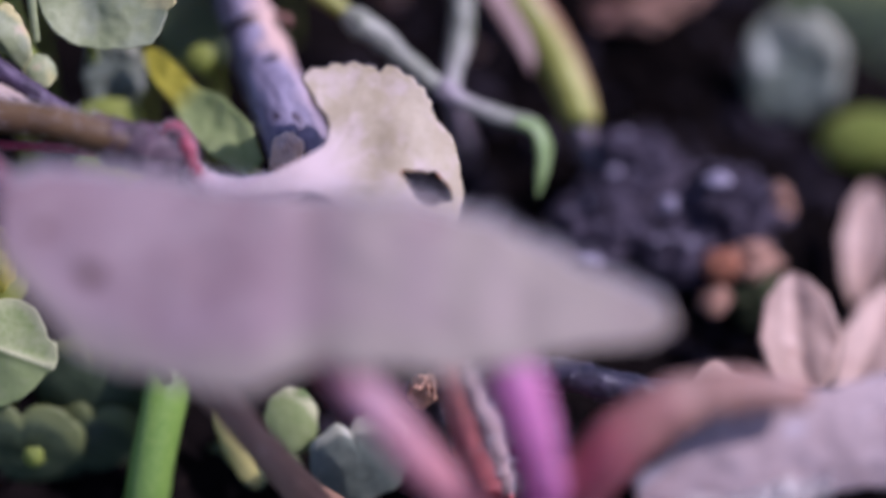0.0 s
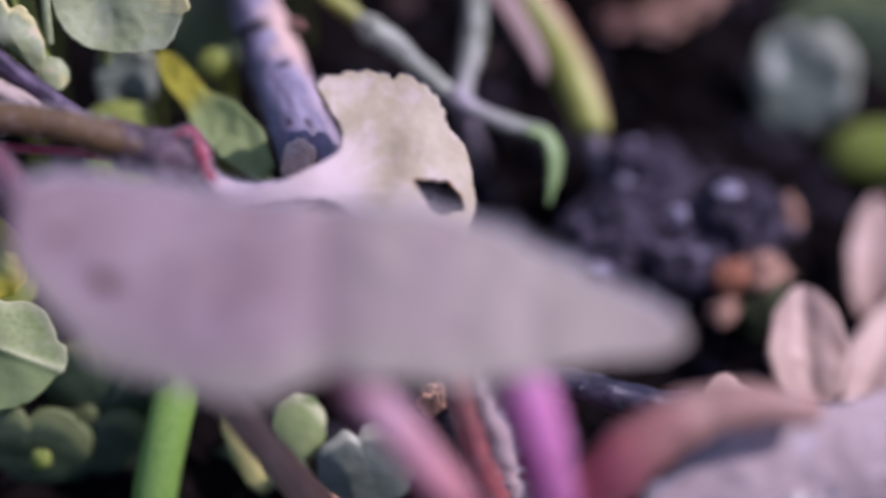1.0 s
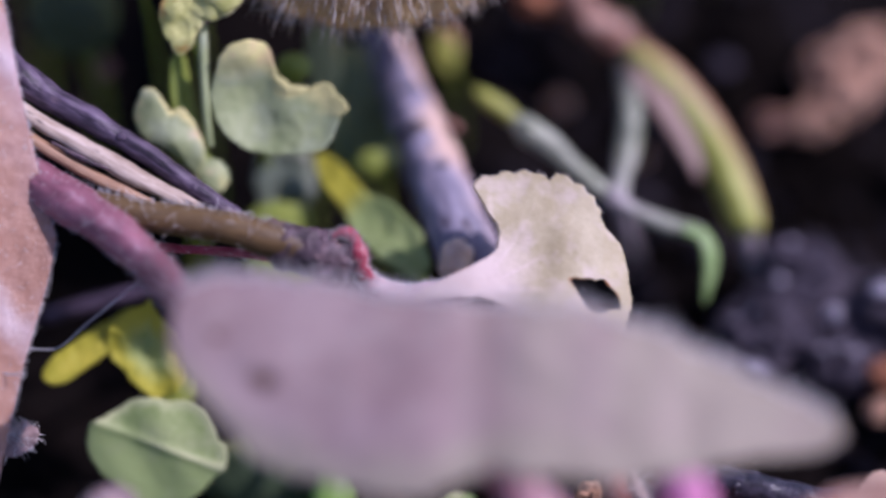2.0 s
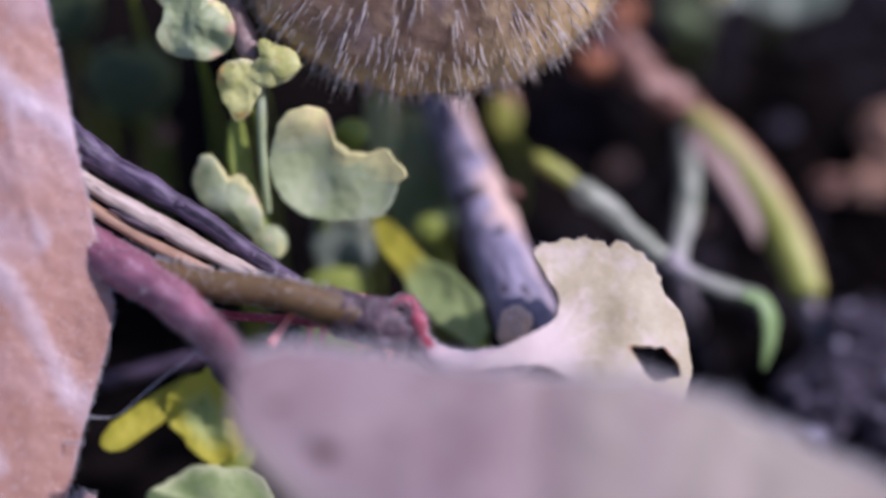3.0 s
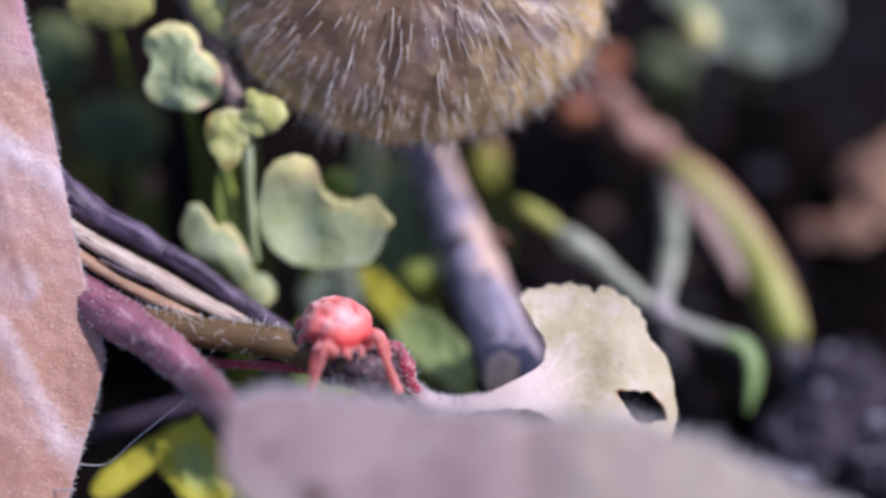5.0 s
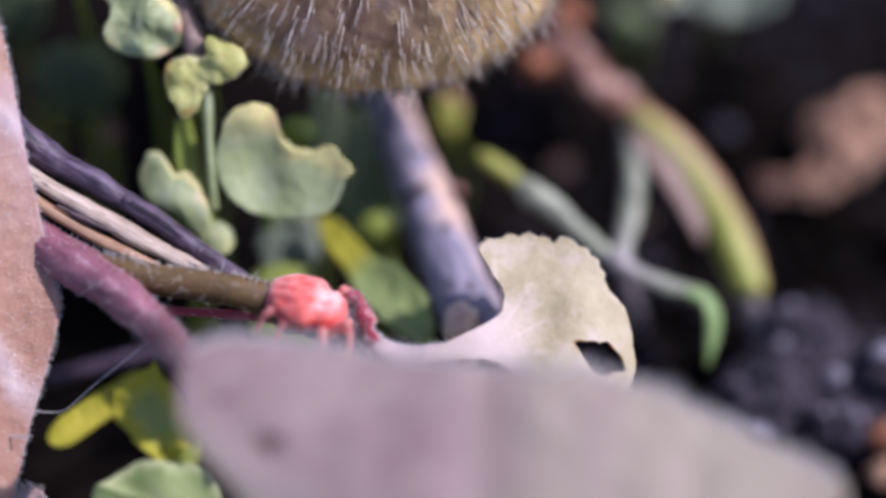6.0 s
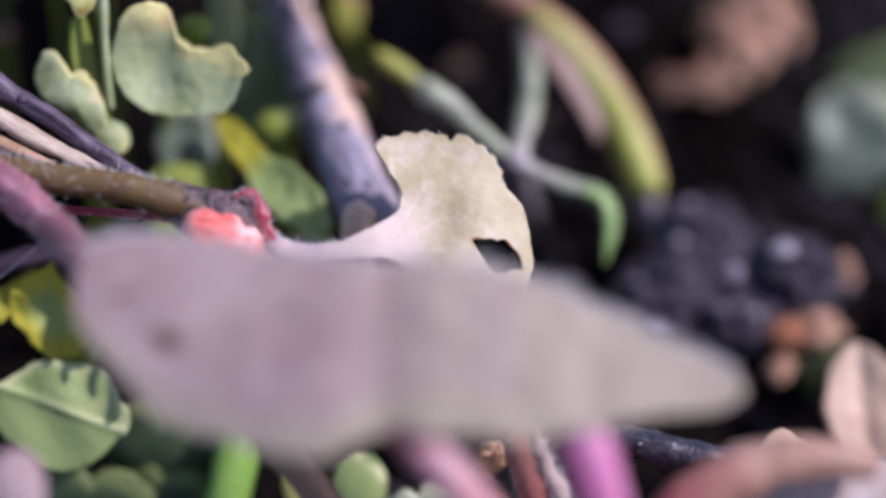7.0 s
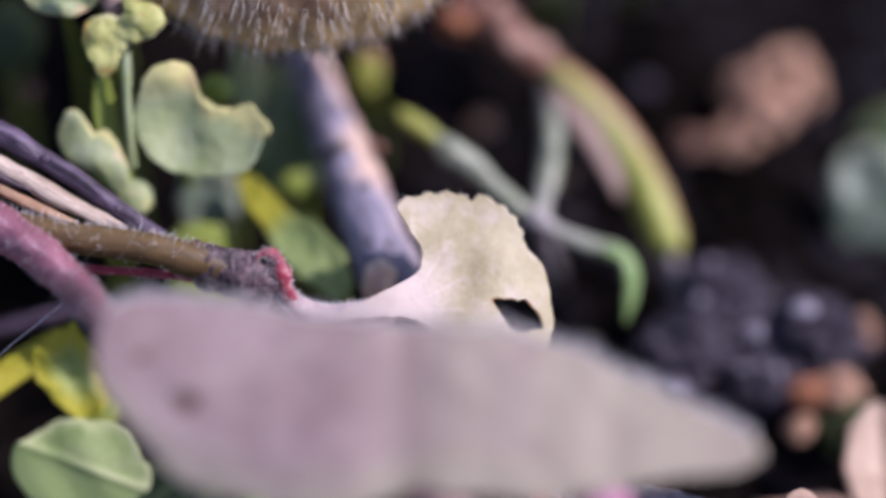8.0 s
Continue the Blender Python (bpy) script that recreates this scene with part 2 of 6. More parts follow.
M_GRASS = mat("grass_stem", (0.13, 0.27, 0.035), (0.26, 0.42, 0.08), 1.2, 0.12, 0.4, 0.4, 0.04, stretch=(1, 1, 0.3), translucent=0.2)
M_OLIVE = mat("olive_stem", (0.19, 0.21, 0.022), (0.39, 0.395, 0.085), 0.8, 0.12, 0.45, 0.5, 0.05, fibre=True, span=0.16, mark=(0.38, 0.20, 0.12))
M_BROWN = mat("brown_stem", (0.075, 0.032, 0.022), (0.37, 0.18, 0.12), 0.6, 0.15, 0.5, 1.0, 0.14, span=0.13, spots=(0.56, 0.37, 0.30), spot_size=0.6, spot_at=0.58, soft_edge=0.14)
M_BRANCH = mat("dull_bark", (0.19, 0.10, 0.056), (0.43, 0.255, 0.155), 0.6, 0.12, 0.6, 0.8, 0.10, fibre=True, span=0.16, spots=(0.48, 0.30, 0.20), spot_size=0.3, spot_at=0.64)
M_SHEATH = mat("pink_sheath", (0.27, 0.165, 0.13), (0.47, 0.32, 0.27), 0.8, 0.12, 0.5, 0.7, 0.07, translucent=0.3, spots=(0.52, 0.38, 0.33), spot_size=0.4, spot_at=0.58, soft_edge=0.15)
M_SAGE = mat("sage_stem", (0.13, 0.14, 0.095), (0.40, 0.405, 0.31), 0.5, 0.12, 0.5, 0.9, 0.09, fibre=True, span=0.13, mark=(0.30, 0.25, 0.265), spots=(0.12, 0.145, 0.065), spot_size=0.4, spot_at=0.54, soft_edge=0.15)
M_MINT = mat("mint_blade", (0.19, 0.30, 0.09), (0.36, 0.48, 0.20), 0.6, 0.1, 0.4, 0.4, 0.04, translucent=0.3)
# lilac spots mimic sky reflection; the mark paints a sunlit golden tone
M_HAIRY = mat("hairy_leaf_skin", (0.075, 0.048, 0.040), (0.36, 0.245, 0.155), 0.8, 0.15, 0.34, 0.9, 0.12, spots=(0.33, 0.265, 0.33), spot_size=1.8, spot_at=0.56, soft_edge=0.25, mark=(0.76, 0.56, 0.27), translucent=0.42, translucent_color=(0.86, 0.60, 0.26))
M_HAIR = mat("pale_hair", (0.62, 0.53, 0.44), (0.88, 0.81, 0.74), 0.5, 0.1, 0.3, 0.2, 0.02, translucent=0.4)
M_BRISTLE = mat("tan_bristle", (0.50, 0.36, 0.18), (0.74, 0.60, 0.40), 0.5, 0.1, 0.4, 0.2, 0.02, translucent=0.4)
M_FUZZ = mat("white_fuzz", (0.75, 0.70, 0.70), (0.90, 0.86, 0.86), 0.5, 0.1, 0.4, 0.2, 0.02, translucent=0.4)
M_PETAL = mat("dry_petal", (0.55, 0.36, 0.255), (0.71, 0.515, 0.395), 1.2, 0.2, 0.55, 0.6, 0.06, translucent=0.25, spots=(0.44, 0.24, 0.18), spot_size=0.5, spot_at=0.68)
M_MAGENTA = mat("magenta_petiole", (0.54, 0.34, 0.46), (0.66, 0.46, 0.57), 0.7, 0.12, 0.45, 0.7, 0.06, translucent=0.35, mark=(0.74, 0.26, 0.48))
M_ROSE = mat("rose_petiole", (0.66, 0.34, 0.38), (0.79, 0.50, 0.53), 0.7, 0.12, 0.5, 0.7, 0.06, translucent=0.35, mark=(0.70, 0.27, 0.26), spots=(0.72, 0.47, 0.53), spot_size=1.2, spot_at=0.5, soft_edge=0.2)
M_REDBROWN = mat("red_brown_petiole", (0.33, 0.165, 0.115), (0.51, 0.30, 0.22), 0.8, 0.12, 0.55, 0.8, 0.08, translucent=0.25, mark=(0.58, 0.165, 0.165), spots=(0.47, 0.30, 0.235), spot_size=1.0, spot_at=0.52, soft_edge=0.2)
M_FROST = mat("frosted_leaf", (0.46, 0.33, 0.29), (0.65, 0.515, 0.475), 1.2, 0.15, 0.65, 1.0, 0.12, specular=0.3, translucent=0.25, spots=(0.68, 0.59, 0.59), spot_size=0.8, spot_at=0.58, soft_edge=0.15)
M_MITE = mat("velvet_skin", (0.62, 0.070, 0.058), (0.82, 0.235, 0.205), 0.5, 0.05, 0.55, 1.0, 0.05, wax=0.4, sheen=0.6, specular=0.3, mark=(0.56, 0.014, 0.010), mark2=(0.94, 0.64, 0.62))
M_MITE_PALE = mat("velvet_leg", (0.74, 0.17, 0.15), (0.90, 0.42, 0.39), 0.3, 0.06, 0.5, 0.6, 0.04, wax=0.3, sheen=0.3, translucent=0.35, translucent_color=(0.95, 0.28, 0.18))
M_VELVET = mat("velvet_hair", (0.88, 0.36, 0.33), (0.96, 0.62, 0.60), 0.3, 0.06, 0.5, 0.2, 0.02, translucent=0.3)
M_EYE = mat("dark_eye", (0.02, 0.005, 0.005), (0.06, 0.01, 0.01), 0.1, 0.03, 0.2, 0.2, 0.02)


# ---- builders (all lengths in millimetres) ----
def solid(name, verts, faces, material, origin, parent=None, label="", smooth=True, sides=0, marks=None, marks2=None):
    """One mesh object out of places in the world; origin is its own zero point or that of its thing.
    sides: those of a stem, whose grain then runs along it; marks: a share of pigment for each place."""
    o = Vector(origin)
    me = bpy.data.meshes.new(name)
    me.from_pydata([tuple((Vector(v) - o) * MM) for v in verts], [], faces)
    me.polygons.foreach_set("use_smooth", [smooth] * len(me.polygons))
    me.materials.append(material)
    if sides:
        n = (len(verts) - 2) // sides
        mids = [sum((Vector(verts[i * sides + k]) for k in range(sides)), Vector()) / sides for i in range(n)]
        run, vals = 0.0, []
        for i in range(n):
            run += (mids[i] - mids[i - 1]).length if i else 0.0
            r = (Vector(verts[i * sides]) - mids[i]).length
            for k in range(sides):
                a = 2 * math.pi * k / sides
                vals += [run * MM * 0.22, r * math.cos(a) * MM, r * math.sin(a) * MM]
        vals += [0.0, 0.0, 0.0, run * MM * 0.22, 0.0, 0.0]
        me.attributes.new("fibre", "FLOAT_VECTOR", "POINT").data.foreach_set("vector", vals)
    for layer, shares in (("mark", marks), ("mark2", marks2)):
        if shares:
            me.attributes.new(layer, "FLOAT", "POINT").data.foreach_set("value", shares)
    ob = new(name, me)
    if parent is None:
        ob.location = o * MM
    else:
        ob.parent = parent
    return tagged(ob, label)


def thing(name, origin, label, category, group="", kind=""):
    ob = new(name)
    ob.empty_display_size = 0.002
    ob.location = Vector(origin) * MM
    return tagged(ob, label, category, group, kind)


def curve(points, n):
    """n + 1 places along a smooth line through the points."""
    p = [Vector(q) for q in points]
    p = [2 * p[0] - p[1]] + p + [2 * p[-1] - p[-2]]
    out = []
    spans = len(p) - 3
    for i in range(n + 1):
        s = min(i / n * spans, spans - 1e-6)
        k = int(s)
        t = s - k
        a, b, c, d = p[k:k + 4]
        out.append(0.5 * (2 * b + (c - a) * t + (2 * a - 5 * b + 4 * c - d) * t * t + (3 * b - a - 3 * c + d) * t ** 3))
    return out


def ramp_value(table, s):
    """A value between the entries of (place, value) rows."""
    xs, ys = zip(*table)
    return float(np.interp(s, xs, ys))


def tube(points, radii, n=40, sides=14, rough=0.06, grain=1.2, flat=1.0, rings=(), seed=0):
    """A stem: radii are (share of length, radius) rows; rings are (share, swelling, spread) rows."""
    line = curve(points, n)
    side = None
    verts, faces = [], []
    for i, c in enumerate(line):
        way = (line[min(i + 1, n)] - line[max(i - 1, 0)]).normalized()
        if side is None:
            side = way.cross(Vector((0.3, 0.2, 1))).normalized()
        side = (side - way * side.dot(way)).normalized()
        other = way.cross(side)
        s = i / n
        r = ramp_value(radii, s)
        for at, swell, spread in rings:
            r *= 1 + swell * math.exp(-((s - at) / spread) ** 2)
        for k in range(sides):
            a = 2 * math.pi * k / sides
            d = side * math.cos(a) + other * math.sin(a) * flat
            v = noise.noise((c + d * r) / grain + Vector((seed * 7.1, 0, 0)))
            w = noise.noise((c + d * r) / (grain * 0.3) + Vector((0, seed * 3.3, 5)))
            verts.append(c + d * r * (1 + rough * v + 0.4 * rough * w))
    for i in range(n):
        for k in range(sides):
            q = (k + 1) % sides
            faces.append((i * sides + k, i * sides + q, (i + 1) * sides + q, (i + 1) * sides + k))
    for end, c in ((0, line[0]), (n, line[-1])):
        verts.append(c)
        for k in range(sides):
            q = (k + 1) % sides
            tri = (end * sides + k, end * sides + q, len(verts) - 1)
            faces.append(tri if end else tri[::-1])
    return verts, faces


def shell(front, faces, normal, thick):
    """Gives a sheet of faces its thickness."""
    n = len(front)
    verts = list(front) + [v - normal * thick for v in front]
    out = list(faces) + [tuple(k + n for k in reversed(f)) for f in faces]
    edges = {}
    for f in faces:
        for a, b in zip(f, f[1:] + f[:1]):
            edges[(a, b)] = True
    for a, b in edges:
        if (b, a) not in edges:
            out.append((b, a, a + n, b + n))
    return verts, out


def pierce(verts, spots, faces, holes, ax, ay):
    """Leaves out the faces inside holes and draws the rim to their outline. A hole is an oval (x, y, half width, half height)
    or a shape (x, y, (degrees, radius) rows)."""
    for hx, hy, *form in holes:
        level = []
        for x, y in spots:
            a = math.atan2(y - hy, x - hx)
            if len(form) == 1:
                rows = form[0]
                rows = [(rows[-1][0] - 360, rows[-1][1])] + rows + [(rows[0][0] + 360, rows[0][1])]
                level.append(math.hypot(x - hx, y - hy) / ramp_value(rows, math.degrees(a) % 360))
            else:
                level.append(math.hypot((x - hx) / form[0], (y - hy) / form[1]) / (1 + 0.10 * math.sin(3 * a + 1) + 0.05 * math.sin(7 * a)))
        faces = [f for f in faces if sum(level[k] for k in f) / len(f) > 1]
        for k in {k for f in faces for k in f}:
            if level[k] < 1:
                x, y = spots[k]
                g = 1 / max(level[k], 0.3) - 1
                verts[k] = verts[k] + ax * (x - hx) * g + ay * (y - hy) * g
    return faces


def disc(centre, right, up, outline, rings=14, segs=64, dome=0.0, wave=0.0, tooth=0.0, teeth=30, thick=0.12, holes=(), seed=0, grain=2.0, cup=None):
    """A leaf blade round a centre. right and up are places one unit away; outline gives (degrees, radius) rows."""
    c, ax, ay = Vector(centre), Vector(right) - Vector(centre), Vector(up) - Vector(centre)
    nz = ax.cross(ay).normalized()
    rows = sorted(outline)
    ang = [a for a, r in rows]
    rad = [r for a, r in rows]
    ang = [ang[-1] - 360] + ang + [ang[0] + 360]
    rad = [rad[-1]] + rad + [rad[0]]

    def edge(deg):
        deg = (deg - ang[0]) % 360 + ang[0]
        k = max(i for i in range(len(ang) - 1) if ang[i] <= deg + 1e-9)
        t = (deg - ang[k]) / max(ang[k + 1] - ang[k], 1e-6)
        t = 0.5 * t + 0.5 * t * t * (3 - 2 * t)
        return rad[k] * (1 - t) + rad[k + 1] * t

    verts, spots = [], []
    for i in range(rings + 1):
        q = i / rings
        for k in range(segs):
            a = 360 * k / segs
            r = edge(a) * (1 + tooth * q ** 12 * abs(math.sin(math.radians(a) * teeth / 2))) * q
            x, y = r * math.cos(math.radians(a)), r * math.sin(math.radians(a))
            base = c + ax * x + ay * y
            h = dome * (1 - q * q) + wave * noise.noise(base / grain + Vector((seed, seed * 2.0, 0))) + 0.14 * wave * noise.noise(base / grain * 3.5)
            if cup:
                h += cup(x, y)
            verts.append(base + nz * h)
            spots.append((x, y))
    faces = []
    for i in range(rings):
        for k in range(segs):
            q = (k + 1) % segs
            f = (i * segs + k, (i + 1) * segs + k, (i + 1) * segs + q, i * segs + q)
            faces.append(f if i else (0, segs + k, segs + q))
    faces = pierce(verts, spots, faces, holes, ax, ay)
    return shell(verts, faces, nz, thick)


def blade(base, tip, side, upper, lower, n=60, m=18, bump=None, wave=0.1, grain=3.0, thick=0.12, holes=(), tooth=0.0, teeth=60, seed=0, ragged=0.0):
    """A long leaf from base to tip; upper and lower are (share of length, reach towards side) rows."""
    c, ax, ay = Vector(base), Vector(tip) - Vector(base), Vector(side) - Vector(base)
    nz = ax.cross(ay).normalized()
    verts, spots, faces = [], [], []
    for i in range(n + 1):
        s = i / n
        hi, lo = ramp_value(upper, s), ramp_value(lower, s)
        t = tooth * abs(math.sin(s * teeth * math.pi / 2))
        if ragged:
            hi += ragged * (noise.noise(Vector((s * 14, 0, seed))) + 0.8 * noise.noise(Vector((s * 45, 3, seed))))
            lo += ragged * (noise.noise(Vector((s * 11, 7, seed))) + 0.6 * noise.noise(Vector((s * 38, 9, seed))))
        for k in range(m + 1):
            w = lo - t + (hi - lo + 2 * t) * k / m
            p = c + ax * s + ay * w
            h = wave * noise.noise(p / grain + Vector((seed, 0, 0))) + 0.3 * wave * noise.noise(p / grain * 4)
            if bump:
                h += bump(s, w)
            verts.append(p + nz * h)
            spots.append((s, w))
    for i in range(n):
        for k in range(m):
            a = i * (m + 1) + k
            faces.append((a, a + m + 1, a + m + 2, a + 1))
    return shell(verts, pierce(verts, spots, faces, holes, ax, ay), nz, thick)


def hairs(roots, length, radius, droop=0.2, seed=1, stray=0.35):
    """Many fine bent hairs in one mesh; roots are (place, way out) pairs."""
    rng = random.Random(seed)
    verts, faces = [], []
    for p, d in roots:
        p, d = Vector(p), Vector(d)
        d = (d.normalized() + Vector((rng.uniform(-1, 1), rng.uniform(-1, 1), rng.uniform(-1, 1))) * stray).normalized()
        L = length * rng.uniform(0.5, 1.25)
        bend = Vector((rng.uniform(-1, 1), rng.uniform(-1, 1), rng.uniform(-1, 1))) * droop * L
        x = d.orthogonal().normalized()
        y = d.cross(x)
        base = len(verts)
        for t, r in ((0, 1), (0.55, 0.75)):
            c = p + d * L * t + bend * t * t
            for k in range(3):
                a = 2 * math.pi * k / 3
                verts.append(c + (x * math.cos(a) + y * math.sin(a)) * radius * r)
        verts.append(p + d * L + bend)
        for k in range(3):
            q = (k + 1) % 3
            faces.append((base + k, base + q, base + 3 + q, base + 3 + k))
            faces.append((base + 3 + k, base + 3 + q, base + 6))
    return verts, faces


def fuzz_on(mesh, count, seed, keep=None):
    """Roots for hairs, spread at random over the faces of a (verts, faces) pair."""
    verts, faces = mesh
    rng = random.Random(seed)
    out = []
    tries = 0
    while len(out) < count and tries < count * 30:
        tries += 1
        f = faces[rng.randrange(len(faces))]
        a, b, c = (Vector(verts[k]) for k in f[:3])
        u, v = rng.random(), rng.random()
        if u + v > 1:
            u, v = 1 - u, 1 - v
        p = a + (b - a) * u + (c - a) * v
        n = (b - a).cross(c - a)
        if n.length < 1e-9:
            continue
        if keep is None or keep(p, n.normalized()):
            out.append((p, n.normalized()))
    return out


def lump(centre, size, seed, rough=0.35, n=20, grain=0.55):
    """A crumb or clod with a knobbly outline."""
    c, size = Vector(centre), Vector(size)
    verts, faces = [c + Vector((0, 0, size.z))], []
    for i in range(1, n):
        th = math.pi * i / n
        for k in range(2 * n):
            ph = math.pi * k / n
            d = Vector((math.sin(th) * math.cos(ph), math.sin(th) * math.sin(ph), math.cos(th)))
            q = d / grain + Vector((seed * 3.7, seed * 1.3, 0))
            r = 1 + rough * (noise.noise(q) + 0.55 * noise.noise(q * 2.3) + 0.3 * noise.noise(q * 5))
            verts.append(c + Vector((d.x * size.x, d.y * size.y, d.z * size.z)) * r)
    verts.append(c - Vector((0, 0, size.z)))
    m = 2 * n
    for k in range(m):
        q = (k + 1) % m
        faces.append((0, 1 + k, 1 + q))
        faces.append((len(verts) - 1, 1 + (n - 2) * m + q, 1 + (n - 2) * m + k))
        for i in range(n - 2):
            a = 1 + i * m
            faces.append((a + k, a + m + k, a + m + q, a + q))
    return verts, faces


ROUND = [(0, 1), (60, 1), (120, 1), (180, 1), (240, 1), (300, 1)]
KIDNEY = [(0, 1.0), (45, 1.05), (80, 0.98), (90, 0.72), (100, 0.98), (135, 1.05), (180, 1.0), (225, 0.95), (270, 0.9), (315, 0.95)]


# ---- ground ----
HEAP = (16.5, 6.0)


def ground_height(x, y):
    p = Vector((x, y, 0))
    near = math.exp(-(x * x + y * y) / 60.0 ** 2)
    heap = 2.6 * math.exp(-((x - HEAP[0]) / 9.0) ** 2 - ((y - HEAP[1]) / 10.0) ** 2)
    return heap + near * (1.3 * noise.noise(p / 5.0) + 0.6 * noise.noise(p / 1.7) + 0.25 * noise.noise(p / 0.6)) - 0.9


def ground():
    n = 260
    line = []
    for i in range(n + 1):
        s = 2 * i / n - 1
        line.append(math.copysign(42 * abs(s) + math.expm1(abs(s) ** 6 * 12.3), s))
    verts = [(x, y + 6, ground_height(x, y)) for x in line for y in line]
    faces = [(i * (n + 1) + k, (i + 1) * (n + 1) + k, (i + 1) * (n + 1) + k + 1, i * (n + 1) + k + 1) for i in range(n) for k in range(n)]
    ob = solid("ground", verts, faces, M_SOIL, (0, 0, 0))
    tagged(ob, "crumbly humus soil, toned near-black in place of deep shade", "ground", kind="structure")


ground()


def soil_crumbs():
    rng = random.Random(4)
    verts, faces = [], []
    for _ in range(2600):
        x, y = rng.uniform(-34, 40), rng.uniform(-22, 45)
        r = 0.12 + 0.55 * rng.random() ** 3
        c = Vector((x, y, ground_height(x, y - 6) + r * 0.4))
        base = len(verts)
        for k in range(4):
            a = math.pi * k / 2 + rng.random()
            verts.append(c + Vector((math.cos(a), math.sin(a), rng.uniform(-0.3, 0.3))) * r * rng.uniform(0.7, 1.2))
        verts += [c + Vector((0, 0, r * rng.uniform(0.6, 1))), c - Vector((0, 0, r))]
        for k in range(4):
            q = (k + 1) % 4
            faces += [(base + k, base + q, base + 4), (base + q, base + k, base + 5)]
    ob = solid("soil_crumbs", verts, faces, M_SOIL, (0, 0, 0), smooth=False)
    tagged(ob, "loose soil crumbs scattered over the ground, toned near-black for shade", "soil", kind="stuff")


soil_crumbs()


def soil_grit():
    rng = random.Random(14)
    verts, faces = [], []
    for _ in range(700):
        x, y = rng.uniform(3, 27), rng.uniform(-6, 26)
        r = 0.14 + 0.6 * rng.random() ** 4
        v, f = lump((x, y, ground_height(x, y - 6) + r * 0.7), (r, r * 0.8, r * 0.8), rng.random() * 50, 0.4, 6)
        base = len(verts)
        verts += v
        faces += [tuple(k + base for k in q) for q in f]
    ob = solid("soil_grit", verts, faces, M_GRAINS, (0, 0, 0), smooth=False)
    tagged(ob, "coarse purplish grit lying loose on the soil", "soil", kind="stuff")


soil_grit()


def clod(name, centre, size, material, seed, label, group="", rough=0.35, grain=0.55):
    big = name in ("soil_clod", "soil_crumb")
    v, f = lump(centre, size, seed, rough, 40 if big else 22, grain)
    if not big:
        return tagged(solid(name, v, f, material, centre), label, "soil", group)
    t = thing(name, centre, label, "soil", group)
    solid("clump", v, f, material, centre, t)
    rng = random.Random(seed)
    # crumbs stuck to it, and a few larger grains
    verts, faces = [], []
    for _ in range(150 if name == "soil_clod" else 90):
        p = Vector(v[rng.randrange(len(v))])
        r = min(size) * (0.05 + (0.13 if name == "soil_clod" else 0.30) * rng.random() ** 2)
        gv, gf = lump(p, (r * rng.uniform(0.8, 1.5), r, r * rng.uniform(0.6, 1)), rng.random() * 50, 0.45, 6)
        faces += [tuple(k + len(verts) for k in q) for q in gf]
        verts += gv
    tagged(solid("crust", verts, faces, material, centre, t), kind="stuff")
    for _ in range(6 if name == "soil_clod" else 3):
        p = Vector(v[rng.randrange(200, len(v) // 2)])
        r = min(size) * rng.uniform(0.06, 0.13)
        gv, gf = lump(p, (r * 1.5, r, r * 0.8), seed + rng.random() * 9, 0.35, 8)
        solid("grain", gv, gf, M_GRIT if material == M_CLOD else material, centre, t)
    return t


DARK_CLOD = "dark purplish soil clod flecked with pale grit"
clod("soil_clod", (15.07, 3.78, 2.41), (1.9, 1.6, 1.7), M_CLOD, 3, DARK_CLOD, "soil clods", 0.4)
clod("soil_clod", (18.66, 2.19, 2.06), (1.9, 1.6, 1.7), M_CLOD, 9, DARK_CLOD, "soil clods", 0.4)
clod("soil_clod", (13.79, 1.65, 2.11), (1.8, 1.5, 1.5), M_CLOD, 5, DARK_CLOD, "soil clods", 0.4)
clod("soil_clod", (16.58, 0.95, 1.61), (1.5, 1.3, 1.3), M_CLOD, 6, DARK_CLOD, "soil clods", 0.4)
clod("soil_clod", (12.47, -0.18, 1.39), (1.3, 1.2, 1.1), M_CLOD, 7, DARK_CLOD, "soil clods", 0.4)
# these clods take the shade-darkened soil colour
clod("soil_clod", (17.64, 8.98, -0.02), (3.4, 2.6, 2.4), M_SOIL, 12, "soil clod toned near-black for deep shade", "soil clods")
clod("soil_clod", (13.81, 14.02, 1.06), (3.6, 3.0, 2.4), M_SOIL, 14, "soil clod toned near-black for deep shade", "soil clods")
TAN_CRUMB = "pale tan crumb of dry earth on the soil"
clod("soil_crumb", (17.94, 12.98, 4.65), (1.2, 0.8, 1.1), M_CRUMB, 21, TAN_CRUMB, "earth crumbs", 0.55, 0.4)
clod("soil_crumb", (17.21, 11.61, 3.91), (1.05, 0.7, 0.85), M_CRUMB, 22, TAN_CRUMB, "earth crumbs", 0.55, 0.4)
clod("soil_crumb", (15.84, 10.71, 3.33), (0.95, 0.5, 0.6), M_CRUMB, 29, TAN_CRUMB, "earth crumbs", 0.55, 0.4)
clod("soil_crumb", (16.66, 12.58, 4.32), (1.0, 0.7, 0.8), M_CRUMB, 31, TAN_CRUMB, "earth crumbs", 0.55, 0.4)
clod("soil_crumb", (18.79, 12.47, 4.09), (0.6, 0.5, 0.7), M_CRUMB, 27, TAN_CRUMB, "earth crumbs", 0.55, 0.4)
clod("soil_crumb", (14.24, 10.25, 3.83), (0.5, 0.4, 0.4), M_BROWN, 28, "small dark brown crumb of earth", "earth crumbs", 0.55, 0.4)
